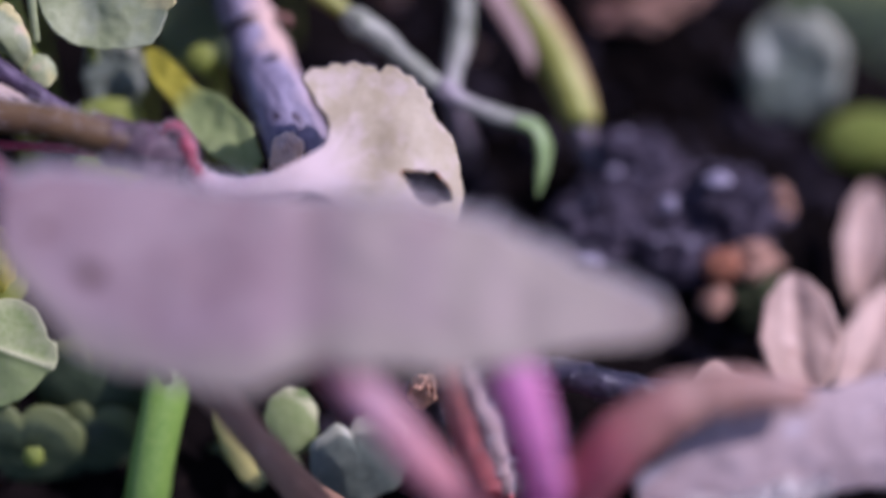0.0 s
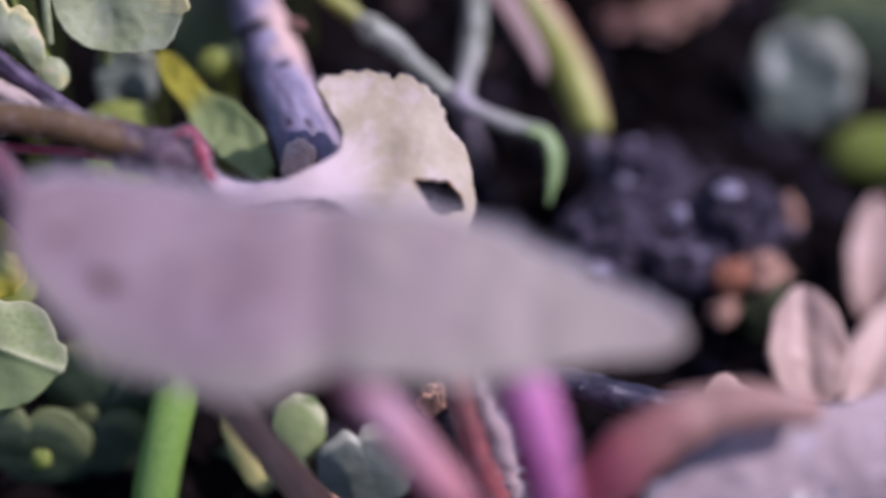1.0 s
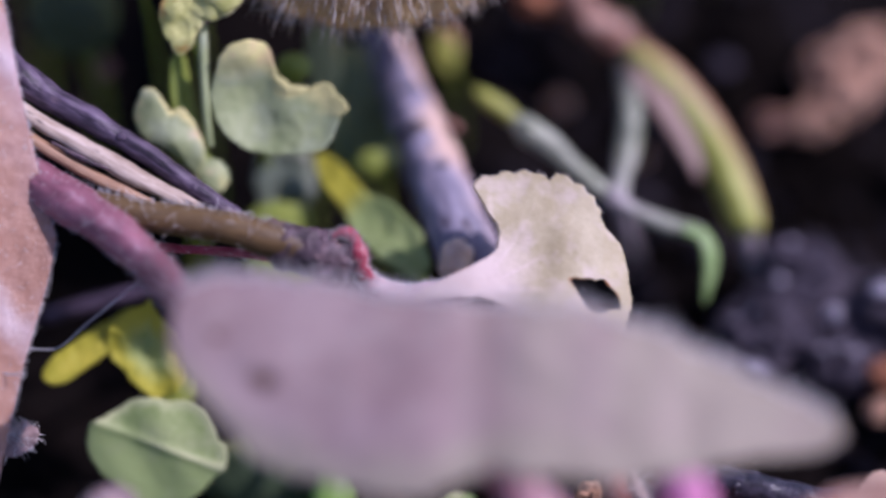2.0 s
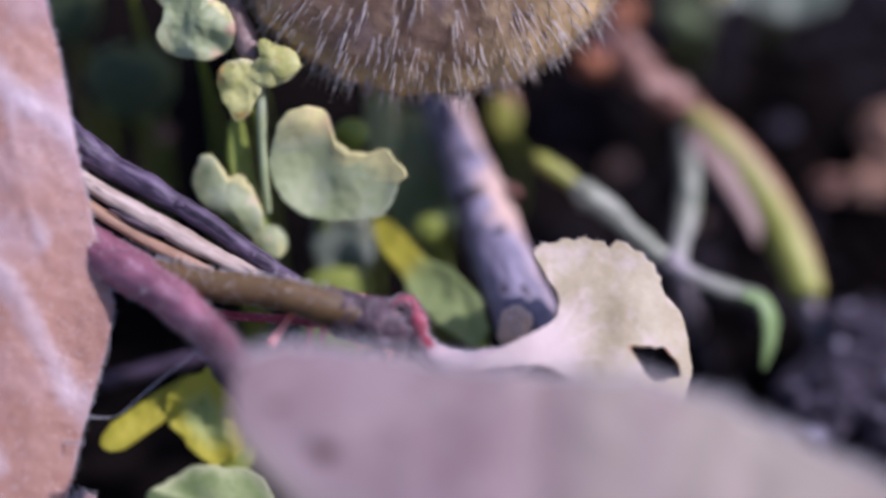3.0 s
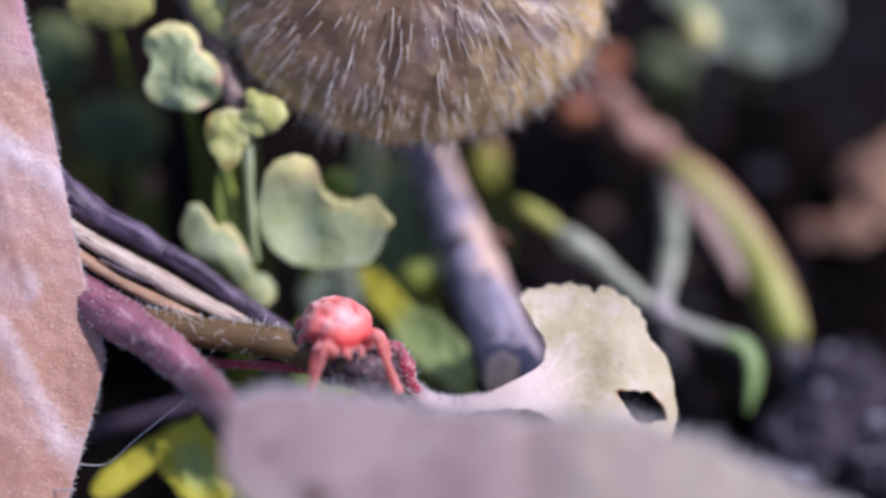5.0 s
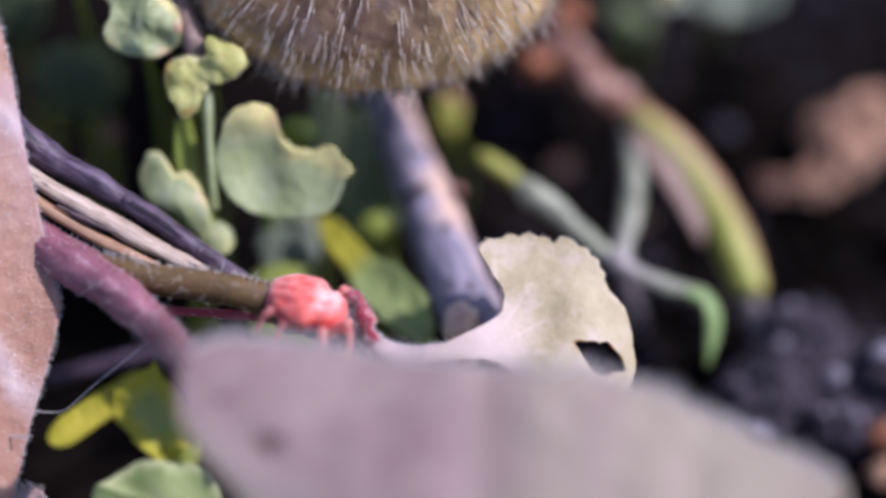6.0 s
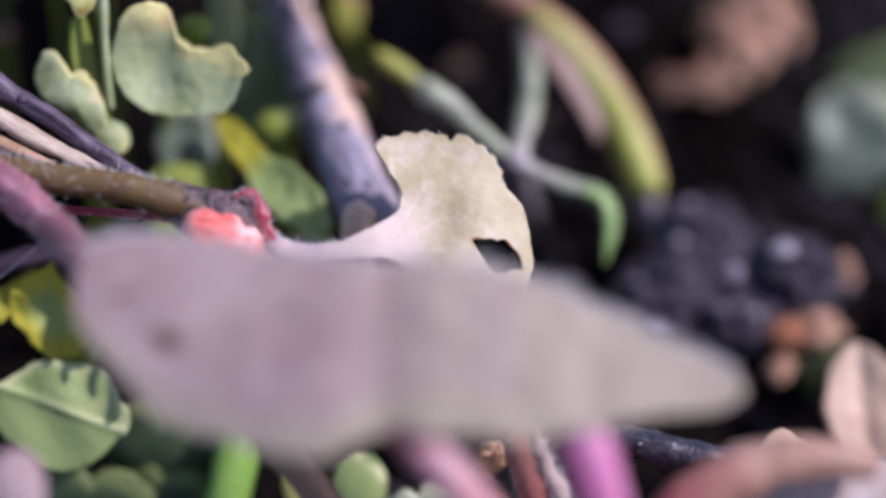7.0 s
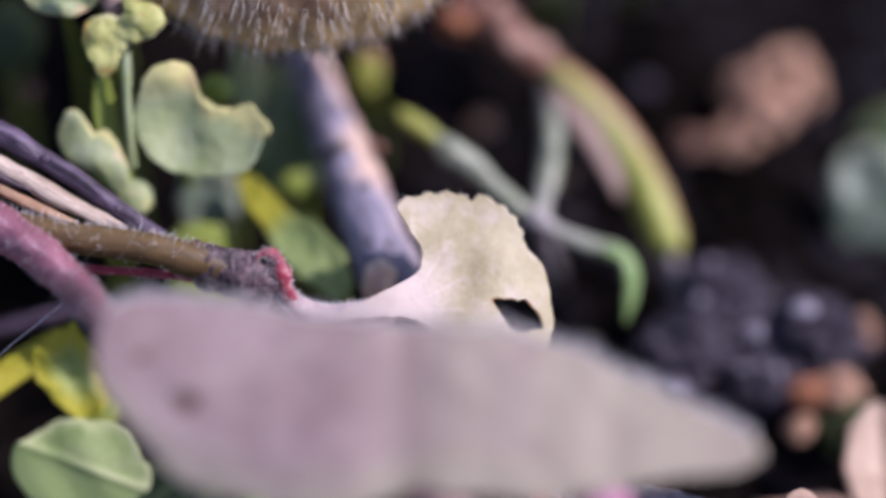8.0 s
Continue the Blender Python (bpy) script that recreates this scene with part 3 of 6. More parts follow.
clod("soil_crumb", (12.44, 12.73, 4.26), (0.5, 0.36, 0.32), M_CLOD, 23, "small greyish crumb of earth", "earth crumbs")
clod("soil_crumb", (18.22, -0.20, 2.09), (0.6, 0.5, 0.5), M_RUST, 24, "orange-brown crumb of rotten bark", "earth crumbs", 0.45)
clod("soil_crumb", (19.48, 0.01, 2.04), (0.8, 0.6, 0.6), M_CRUMB, 25, TAN_CRUMB, "earth crumbs", 0.6)
clod("soil_crumb", (17.89, -1.62, 1.82), (0.45, 0.4, 0.4), M_CRUMB, 26, TAN_CRUMB, "earth crumbs", 0.6)
# added lump whose tan colour paints the sunlit rim of the clod
clod("soil_crumb", (20.48, 2.33, 2.23), (0.45, 0.5, 1.1), M_CRUMB, 30, "tan-brown lump standing in for a clod's sunlit flank", "earth crumbs", 0.5)
clod("moss_tuft", (19.82, -1.12, 1.03), (1.1, 1.0, 0.9), M_MOSS, 26, "small dark green tuft of moss", "", 0.5, 0.3)
clod("grit_grain", (18.01, 2.08, 4.40), (0.50, 0.30, 0.30), M_GRIT, 31, "pale grit grain on a soil clod", "grit")
clod("grit_grain", (16.17, 1.48, 3.67), (0.36, 0.26, 0.40), M_GRIT, 32, "pale grit grain on a soil clod", "grit")
clod("grit_grain", (13.19, -0.37, 2.63), (0.45, 0.3, 0.3), M_GRIT, 33, "pale grit grain on a soil clod", "grit")
clod("grit_grain", (6.14, 11.14, 3.93), (0.45, 0.4, 0.4), M_CRUMB, 34, "pale tan grain of earth", "grit")
clod("grit_grain", (9.26, 8.84, 3.54), (0.32, 0.26, 0.26), M_CRUMB, 35, "rusty grain of earth", "grit")
clod("grit_grain", (-11.16, 9.76, 7.85), (0.4, 0.35, 0.4), M_BROWN, 36, "rusty grain of earth among the leaves", "grit")


def stub():
    o = (16.12, 0.61, -1.00)
    t = thing("twig_stub", o, "short pale tan dead twig standing on the soil", "twig")
    v, f = tube([(16.44, 0.44, -2.34), (16.19, 0.96, -0.75), (16.12, 1.54, 0.26)], [(0, 0.45), (0.8, 0.5), (1, 0.3)], 16, 12, 0.15)
    solid("stem", v, f, M_CRUMB, o, t)


stub()


# ---- the grey stick ----
def grey_stick():
    o = (2.41, 1.82, 7.91)
    t = thing("grey_stick", o, "weathered lilac-grey woody stick with ring scars and broken end", "stick")
    pts = [(-1.38, 21.36, 9.20), (-1.45, 13.61, 9.06), (-1.09, 12.16, 8.63), (-0.69, 10.87, 8.31), (-0.14, 9.22, 8.27), (0.43, 7.46, 8.13), (0.81, 6.50, 8.01), (1.23, 5.14, 7.56), (1.69, 3.66, 7.66), (2.17, 2.30, 7.59), (2.54, 1.41, 7.42), (2.86, 0.51, 7.26)]
    n, sides = 130, 24
    # the ring scar where a leaf once sat, with a swollen lip below it
    v, f = tube(pts, [(0, 0.82), (0.4, 0.86), (0.52, 0.98), (0.6, 1.12), (0.75, 1.18), (1, 1.22)], n, sides, 0.10, 1.3,
                rings=[(0.53, 0.12, 0.012), (0.548, -0.04, 0.008), (0.44, 0.06, 0.012)], seed=2)
    mids = curve(pts, n)
    dark, tan = [], []
    for i in range(n + 1):
        s = i / n
        for k in range(sides):
            p = Vector(v[i * sides + k])
            d = (p - mids[i]).normalized()
            scar = 1.2 * math.exp(-((s - 0.545 - 0.008 * d.x) / 0.010) ** 2) + 0.8 * math.exp(-((s - 0.425) / 0.007) ** 2) + 1.1 * max(0.0, noise.noise(p / Vector((0.55, 0.9, 0.9)).length * 1.9 + Vector((5, 0, 2))) - 0.32)
            bud = 1.3 * math.exp(-((s - 0.677) / 0.011) ** 2 - ((d.x - 0.05) / 0.22) ** 2) if d.z > 0 else 0.0
            dark.append(scar + bud)
            tan_noise = noise.noise(p / 0.9) * 0.5 + noise.noise(p / 2.4 + Vector((3, 0, 0))) * 0.8
            # tan paints warm sunlight on the +x face; noise adds random tan patches
            tan.append(max(0.0, min(0.95, 1.9 * d.x - 0.15 + 1.5 * tan_noise)) * (1.0 if s < 0.60 else max(0.3, 1 - (s - 0.60) * 6)) + 0.4 * max(0.0, tan_noise - 0.25))
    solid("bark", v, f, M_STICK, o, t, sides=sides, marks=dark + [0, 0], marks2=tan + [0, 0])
    v, f = lump((2.05, 0.60, 8.32), (0.62, 0.7, 0.95), 41, 0.25, 16)
    solid("core", v, f, M_HEART, o, t, "tan bare wood at the broken end")
    v, f = lump((1.30, 4.21, 8.08), (0.30, 0.16, 0.16), 42, 0.3, 10)
    solid("bud_scar", v, f, M_KNOB, o, t, "dark bud scar")
    v, f = tube([(1.73, 6.67, 8.74), (2.10, 6.39, 8.77), (2.31, 6.25, 8.53)], [(0, 0.1), (0.5, 0.2), (1, 0.06)], 12, 8, 0.2)
    solid("bud_scale", v, f, M_BROWN, o, t, "small brown scale on the ring scar", sides=8)


grey_stick()


# ---- green stems behind ----
def sage_stem():
    o = (7.88, 3.84, 8.04)
    t = thing("sage_plant_stem", o, "pale grey-green jointed plant stem with a drooping tip", "plant")
    v, f = tube([(4.21, 6.65, 8.89), (4.70, 6.31, 8.64), (5.32, 6.00, 8.40), (6.10, 5.46, 8.00), (6.85, 4.89, 7.58), (7.63, 4.43, 7.24), (8.05, 4.23, 7.09)],
                [(0, 0.26), (0.08, 0.42), (0.18, 0.55), (0.32, 0.48), (0.5, 0.41), (0.75, 0.35), (1, 0.36)], 70, 16, 0.2, 0.7, seed=3)
    solid("stem", v, f, M_SAGE, o, t, "pale upper joint", sides=16, marks=[0.0] * len(v))
    v, f = tube([(7.64, 4.37, 7.44), (8.10, 4.06, 7.21), (8.81, 3.72, 6.96), (9.86, 3.40, 6.71), (10.70, 3.22, 6.56), (11.12, 3.12, 6.48)],
                [(0, 0.40), (0.10, 0.48), (0.2, 0.4), (0.35, 0.34), (0.7, 0.33), (1, 0.34)], 60, 16, 0.12, 0.7, seed=13)
    solid("stem", v, f, M_SAGE, o, t, "mauve-tinged lower joint", sides=16, marks=[0.75 * max(0.0, 1 - abs(i / 60 - 0.15) * 1.6) for i in range(61) for _ in range(16)] + [0, 0])
    v, f = tube([(2.77, 8.14, 8.76), (3.26, 7.80, 8.50), (3.78, 7.53, 8.30), (4.37, 7.15, 8.02)], [(0, 0.12), (0.25, 0.34), (0.6, 0.36), (1, 0.28)], 24, 12, 0.12, seed=4)
    solid("bud", v, f, M_OLIVE, o, t, "olive end bud", sides=12, marks=[0.15 + 0.5 * noise.noise(Vector(p) / 0.6) for p in v])
    v, f = tube([(10.47, 3.17, 6.78), (11.06, 3.04, 6.67), (11.39, 2.66, 6.40), (11.49, 2.08, 5.98), (11.38, 1.45, 5.53), (11.25, 0.89, 5.12)], [(0, 0.3), (0.25, 0.40), (0.5, 0.44), (0.75, 0.34), (1, 0.05)], 44, 14, 0.08, 1.0, 0.5)
    solid("drooping_leaf", v, f, M_MINT, o, t, "drooping light green leaf")
    v, f = tube([(8.59, 10.85, 6.92), (8.61, 9.38, 7.09), (8.60, 7.62, 7.67), (8.51, 6.76, 7.05), (8.23, 5.24, 7.19), (8.01, 4.15, 7.28)], [(0, 0.36), (0.3, 0.4), (0.6, 0.46), (0.8, 0.36), (1, 0.36)], 40, 14, 0.12, 0.8, seed=5)
    solid("branch", v, f, M_SAGE, o, t, "side branch", sides=14, marks=[0.35 - 0.3 * math.exp(-((i / 40 - 0.5) / 0.2) ** 2) for i in range(41) for _ in range(14)] + [1, 1])
    v, f = tube([(8.02, 4.21, 7.07), (8.44, 4.80, 4.37), (8.87, 6.24, 0.49), (9.19, 7.81, -3.29)], [(0, 0.35), (1, 0.4)], 20, 10, 0.07, seed=6)
    solid("root", v, f, M_SAGE, o, t, sides=10, marks=[0.9] * len(v))


sage_stem()


def thick_stem():
    o = (6.92, 12.31, 8.00)
    t = thing("thick_plant_stem", o, "arching plant stem, brown above and yellow-green at its end", "plant")
    v, f = tube([(4.51, 18.32, 6.20), (5.43, 16.00, 6.98), (6.21, 13.74, 7.81), (7.03, 12.31, 7.99), (7.99, 11.66, 7.51), (8.96, 11.03, 7.05), (9.78, 10.09, 6.97), (10.60, 8.92, 6.73)],
                [(0, 0.5), (0.25, 0.58), (0.4, 0.76), (0.45, 0.60), (0.55, 0.66), (0.58, 0.80), (0.63, 0.64), (0.8, 0.62), (1, 0.45)], 90, 20, 0.30, 0.9,
                rings=[(0.57, 0.16, 0.018), (0.40, 0.14, 0.018), (0.61, -0.12, 0.012), (0.72, 0.08, 0.01)], seed=7)
    solid("brown_stem", v, f, M_BROWN, o, t, "knobbly pinkish brown upper stem", sides=20)
    v, f = tube([(8.71, 10.90, 7.69), (9.71, 10.20, 7.18), (10.63, 9.35, 6.55), (11.48, 8.38, 5.83), (12.19, 7.10, 5.39), (12.69, 5.91, 5.02), (12.97, 4.91, 4.79), (12.99, 4.41, 4.68)],
                [(0, 0.45), (0.15, 0.68), (0.4, 0.78), (0.65, 0.78), (0.88, 0.70), (0.96, 0.58), (1, 0.34)], 60, 20, 0.04, 2.0, seed=8)
    mids = curve([(8.71, 10.90, 7.69), (9.71, 10.20, 7.18), (10.63, 9.35, 6.55), (11.48, 8.38, 5.83), (12.19, 7.10, 5.39), (12.69, 5.91, 5.02), (12.97, 4.91, 4.79), (12.99, 4.41, 4.68)], 60)
    brown = []
    for i in range(61):
        for k in range(20):
            p = Vector(v[i * 20 + k])
            side = (p - mids[i]).normalized().dot(Vector((0.8, 0.5, 0.33)))
            brown.append(max(0.0, min(1.0, 1.15 * side - 0.10 - 0.9 * max(0.0, i / 60 - 0.35))))
    solid("green_stem", v, f, M_OLIVE, o, t, "smooth yellow-green lower stem", sides=20, marks=brown + [1, 0])
    v, f = blade((8.72, 9.85, 7.92), (11.17, 6.00, 5.85), (9.45, 10.16, 8.13), [(0, 0.3), (0.3, 0.85), (0.7, 0.9), (0.9, 0.6), (1, 0.05)], [(0, -0.3), (0.3, -0.15), (0.7, 0.0), (0.9, 0.05), (1, -0.05)], 34, 10, lambda s, w: -0.3 * w * w, 0.25)
    solid("sheath", v, f, M_SHEATH, o, t, "withered pinkish leaf sheath")
    v, f = lump((5.23, 13.44, 7.61), (0.85, 0.7, 0.7), 43, 0.35, 16)
    solid("knob", v, f, M_RUST, o, t, "orange-brown knob")
    v, f = lump((6.33, 15.47, 7.82), (0.55, 0.5, 0.8), 44, 0.3, 14)
    solid("bud", v, f, M_RUST, o, t, "orange-brown bud")
    v, f = lump((5.48, 13.64, 8.24), (0.42, 0.4, 0.5), 45, 0.3, 12)
    solid("bud", v, f, M_KNOB, o, t, "small mauve bud")
    v, f = tube([(13.02, 4.70, 4.51), (13.35, 4.32, 3.37), (14.0, 4.0, 2.4), (14.41, 4.82, -0.50)], [(0, 0.4), (0.3, 0.34), (1, 0.35)], 20, 10, 0.12, seed=9)
    solid("root", v, f, M_SAGE, o, t, "greyish root end", sides=10, marks=[0.8] * len(v))


thick_stem()


# ---- small green leaves ----
def leaf_plant(label, centre, right, up, outline, material, foot, stalk=0.16, lobes=(), category="leaf", **shape):
    """A single leaf blade on a stalk that stands in the soil."""
    t = thing("leaf_plant", foot, label, category, "small leaves")
    v, f = disc(centre, right, up, outline, **shape)
    segs, rings = shape.get("segs", 64), shape.get("rings", 14)
    pale = []
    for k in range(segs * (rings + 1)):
        # margin is painted wider and paler on the sunward upper edge
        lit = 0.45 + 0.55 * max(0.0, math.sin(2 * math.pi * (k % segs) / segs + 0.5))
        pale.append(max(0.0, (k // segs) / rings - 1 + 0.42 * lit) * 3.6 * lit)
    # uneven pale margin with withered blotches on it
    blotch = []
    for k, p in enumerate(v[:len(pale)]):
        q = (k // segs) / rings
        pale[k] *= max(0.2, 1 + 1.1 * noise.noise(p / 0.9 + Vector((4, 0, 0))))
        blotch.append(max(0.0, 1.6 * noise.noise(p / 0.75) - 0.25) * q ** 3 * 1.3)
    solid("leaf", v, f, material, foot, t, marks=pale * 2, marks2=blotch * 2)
    c, ft = Vector(centre), Vector(foot)
    u = (Vector(up) - c) * -0.6
    start = c + u + Vector((0, 0.25, -0.35))
    mid = (start + ft) / 2 + Vector((0.3, 0.5, 0.0))
    v, f = tube([start, mid, ft], [(0, stalk * 0.8), (1, stalk)], 18, 8, 0.05)
    solid("stalk", v, f, M_LIME, foot, t)
    for lc, lr, lu, lo, lm in lobes:
        v, f = disc(lc, lr, lu, lo, rings=12, segs=60, dome=0.2, wave=0.12, thick=0.14, grain=0.9, tooth=0.03, teeth=9)
        solid("lobe", v, f, lm, foot, t, marks=[max(0.0, noise.noise(p / 0.6)) for p in v], marks2=[max(0.0, 1.2 * noise.noise(p / 0.5 + Vector((3, 1, 0))) - 0.5) for p in v])
    return t


def foot_of(p):
    """The place on the soil below and a little behind p."""
    return (p[0] + 0.4, p[1] + 1.0, ground_height(p[0], p[1] - 5) - 0.2)


def simple_leaf(label, c, w, h, tilt, material, outline=None, turn=0.0, **shape):
    """A leaf of half width w and half height h, leaning back by tilt degrees and turned in its plane."""
    shape = {"tooth": 0.07, "teeth": 9, "seed": round(c[0] * 3.1), **shape}
    c = Vector(c)
    a, q = radians(tilt), radians(turn)
    x = Vector((1, 0, 0))
    y = Vector((0, math.cos(a), math.sin(a)))
    right = c + (x * math.cos(q) + y * math.sin(q)) * w
    up = c + (y * math.cos(q) - x * math.sin(q)) * h
    return leaf_plant(label, tuple(c), tuple(right), tuple(up), outline or KIDNEY, material, foot_of(c), **shape)


# the large cupped leaf with its curled edge
def cupped_leaf():
    o = foot_of((-4.43, 5.56, 10.52))
    t = thing("leaf_plant", o, "cupped grey-green leaf with pale yellow curled edge on a stalk", "leaf", "small leaves")
    rings, segs = 30, 180

    def cup(x, y):
        """Hollow in the middle, with a rounded head and an edge that rolls towards the light."""
        return 0.07 * (x * x + y * y) - 0.2 * math.exp(-((x + 0.7) ** 2 + (y - 0.4) ** 2) / 0.9) + 0.35 * math.exp(-((x + 0.9) ** 2 + (y - 2.1) ** 2) / 0.5)

    v, f = disc((-4.72, 4.90, 11.47), (-3.72, 4.90, 11.47), (-4.72, 5.64, 12.14), [(3.8, 2.82), (10, 2.75), (19.3, 2.46), (27.3, 2.45), (32.3, 2.19), (34.6, 1.67), (54.4, 1.29), (79.4, 1.41), (86.9, 1.87), (89, 2.32), (95.7, 2.67), (107.8, 2.88), (121, 2.91), (131, 2.77), (138, 2.56), (147.4, 2.41), (162.4, 2.25), (178.4, 2.02), (199.2, 1.80), (224.7, 1.58), (257.7, 1.42), (290, 1.53), (314.4, 1.93), (328.3, 2.32), (343.1, 2.41), (358.2, 2.50)], rings, segs, 0.0, 0.22, 0.012, 26, 0.2, (), 3, 1.4, cup)
    nz = Vector((0, -0.669, 0.743))
    pale = []
    for k in range(segs * (rings + 1)):
        a, q = 360 * (k % segs) / segs, (k // segs) / rings
        roll = max(0.0, math.cos(radians(1.05 * (a - 62)))) if a < 150 else 0.0
        lip = roll * math.exp(-((q - 0.86) / 0.13) ** 2)
        for j in (k, k + segs * (rings + 1)):
            v[j] = v[j] + nz * 0.05 * lip
        pale.append(min(1.0, 2.6 * roll * max(0.0, q - 0.40)) + 0.8 * max(0.0, q - 0.9) * 4 * (0.4 + 0.6 * noise.noise(Vector((a / 14, 0, 0)))))
    head = [max(0.0, 0.9 * math.exp(-((p - Vector((-4.95, 6.75, 13.5))).length / 0.75) ** 2) * (0.6 + 1.2 * noise.noise(p / 0.4))) + max(0.0, 1.4 * noise.noise(p / 0.6) - 0.45) * ((k // segs) / rings) ** 4 for k, p in enumerate(v[:len(pale)])]
    solid("leaf", v, f, M_LEAF, o, t, marks=pale * 2, marks2=head * 2)
    c = Vector((-5.03, 4.27, 10.29))
    sv, sf = tube([c, (c + Vector(o)) / 2 + Vector((-0.4, 1.2, 0)), o], [(0, 0.16), (1, 0.2)], 18, 8, 0.05)
    solid("stalk", sv, sf, M_LIME, o, t)


cupped_leaf()
leaf_plant("small grey-green notched leaf on a stalk", (-8.45, 4.28, 11.33), (-7.45, 4.28, 11.33), (-8.45, 5.01, 12.01), [(15, 1.02), (28.8, 0.91), (50.1, 0.95), (65.1, 0.87), (72.2, 0.72), (83.6, 0.67), (95.6, 0.99), (102.5, 1.31), (109.7, 1.60), (117.8, 1.69), (126.4, 1.62), (134.8, 1.47), (142.9, 1.44), (157.1, 1.30), (178.5, 1.04), (203.2, 0.82), (236.7, 0.66), (272, 0.73), (292.9, 1.11), (297.2, 1.51), (302.6, 1.87), (310.7, 1.88), (321.2, 1.74), (336, 1.42), (353, 1.17)],
           M_LEAF, foot_of((-8.18, 4.68, 10.39)), dome=0.15, wave=0.25, seed=5, tooth=0.03, teeth=22, segs=100, grain=1.3,
           lobes=[((-6.85, 3.20, 10.03), (-5.85, 3.20, 10.03), (-6.85, 3.96, 10.68), [(32.8, 0.57), (93.5, 0.58), (150.4, 0.64), (235.4, 0.63), (292.8, 0.68), (341.1, 0.65)], M_LEAF)])
leaf_plant("yellow-green budding leaf cluster on a thin stalk", (-7.66, 7.30, 14.48), (-6.66, 7.30, 14.48), (-7.66, 8.06, 15.12), [(11.5, 1.99), (28.6, 1.69), (47.1, 1.58), (51.3, 1.23), (64.7, 0.59), (124.1, 0.72), (154.1, 0.95), (175, 1.03), (205.2, 1.09), (237.6, 1.28), (258.1, 1.68), (271.1, 1.44), (287.5, 0.93), (325.8, 0.67), (344.5, 1.10), (359.6, 1.64)],
           M_BUD, foot_of((-7.53, 7.30, 14.42)), dome=0.2, wave=0.32, grain=0.9, tooth=0.03, teeth=12, segs=100, rings=22, seed=7,
           lobes=[((-8.23, 10.89, 16.46), (-7.23, 10.89, 16.46), (-8.23, 11.66, 17.10), [(116, 0.92), (134.5, 1.31), (198, 0.65), (269.4, 0.72), (309.9, 1.27), (327.2, 1.27), (345.6, 0.42)], M_BUD), ((-6.66, 7.57, 15.03), (-5.66, 7.57, 15.03), (-6.66, 8.43, 15.53), [(81.5, 0.56), (120.5, 0.96), (166.1, 0.44), (253.2, 0.43), (318.7, 0.79), (353.3, 0.95)], M_BUD)])
leaf_plant("grey-green lobed leaf with yellow edge in partial shade", (-9.57, 9.15, 15.60), (-8.57, 9.15, 15.60), (-9.57, 9.87, 16.29), [(17.7, 1.19), (44.5, 0.94), (64.3, 1.32), (83.8, 1.53), (105.4, 1.69), (123.1, 1.73), (139.2, 1.69), (153.2, 1.53), (165.2, 1.08), (187, 1.12), (209.2, 1.54), (233.9, 1.60), (265.2, 1.51), (302.7, 1.68), (324.3, 1.68), (349.9, 1.48)],
           M_LEAF, foot_of((-9.59, 9.39, 15.40)), dome=0.25, wave=0.42, grain=1.0, seed=8, tooth=0.03, teeth=12, segs=100, rings=22)
simple_leaf("yellow-green crinkled leaf tip", (-12.18, 11.51, 16.40), 1.5, 0.9, 50, M_RIM, ROUND, dome=0.3, wave=0.3)
simple_leaf("dark green round leaf, darkened further for shade", (-12.29, 10.95, 9.29), 1.6, 1.5, 50, M_DARK, dome=0.3, wave=0.15)
simple_leaf("dark green round leaf, darkened further for shade", (-14.67, 13.64, 10.57), 1.1, 1.6, 50, M_DARK, dome=0.3, wave=0.15)
simple_leaf("yellow-green crinkled leaf tip", (-8.42, 13.26, 13.35), 0.9, 0.7, 50, M_RIM, ROUND, dome=0.3, wave=0.2, turn=-40)


def upright(label, pts, radii, material, flat=0.45, name="narrow_leaf_plant"):
    v, f = tube(pts, radii, 36, 12, 0.04, 2.0, flat)
    return tagged(solid(name, v, f, material, pts[0], sides=12), label, "plant")


upright("upright lime-green narrow leaf", [(-6.70, 3.01, 9.40), (-7.48, 4.27, 10.32), (-7.92, 5.44, 11.17), (-8.12, 6.96, 12.27)], [(0, 0.45), (0.4, 0.56), (0.8, 0.52), (1, 0.3)], M_LIME)


def thin_plant():
    pts = [(-6.92, 3.92, 10.80), (-7.05, 4.86, 11.97), (-7.14, 6.36, 13.06), (-7.20, 7.28, 13.72), (-7.60, 8.53, 14.63), (-8.37, 10.12, 15.29), (-9.18, 12.08, 15.49), (-10.01, 14.07, 15.70)]
    t = thing("thin_plant", pts[0], "thin mauve-brown plant stalk with pale lower end", "plant")
    v, f = tube(pts[:4], [(0, 0.15), (1, 0.2)], 30, 10, 0.05)
    solid("lower_stalk", v, f, M_LEAF, pts[0], t, "pale thin lower stalk")
    v, f = tube(pts[3:], [(0, 0.28), (0.25, 0.46), (0.6, 0.38), (1, 0.36)], 40, 12, 0.12, 0.8)
    solid("upper_stalk", v, f, M_SHEATH, pts[0], t, "thicker mauve upper stalk")


thin_plant()
NARROW = (0.83, 0.67, 7.31)
v, f = blade(NARROW, (-3.10, 5.37, 8.31), (1.41, 1.10, 7.64), [(0, 0.6), (0.2, 1.3), (0.45, 1.2), (0.6, 0.6), (0.8, 0.62), (0.93, 0.5), (1, 0.15)], [(0, -0.5), (0.25, -1.0), (0.5, -1.1), (0.62, -0.75), (0.8, -0.7), (0.93, -0.45), (1, -0.1)], 60, 16, lambda s, w: -0.12 * w * w, 0.25, 1.6)
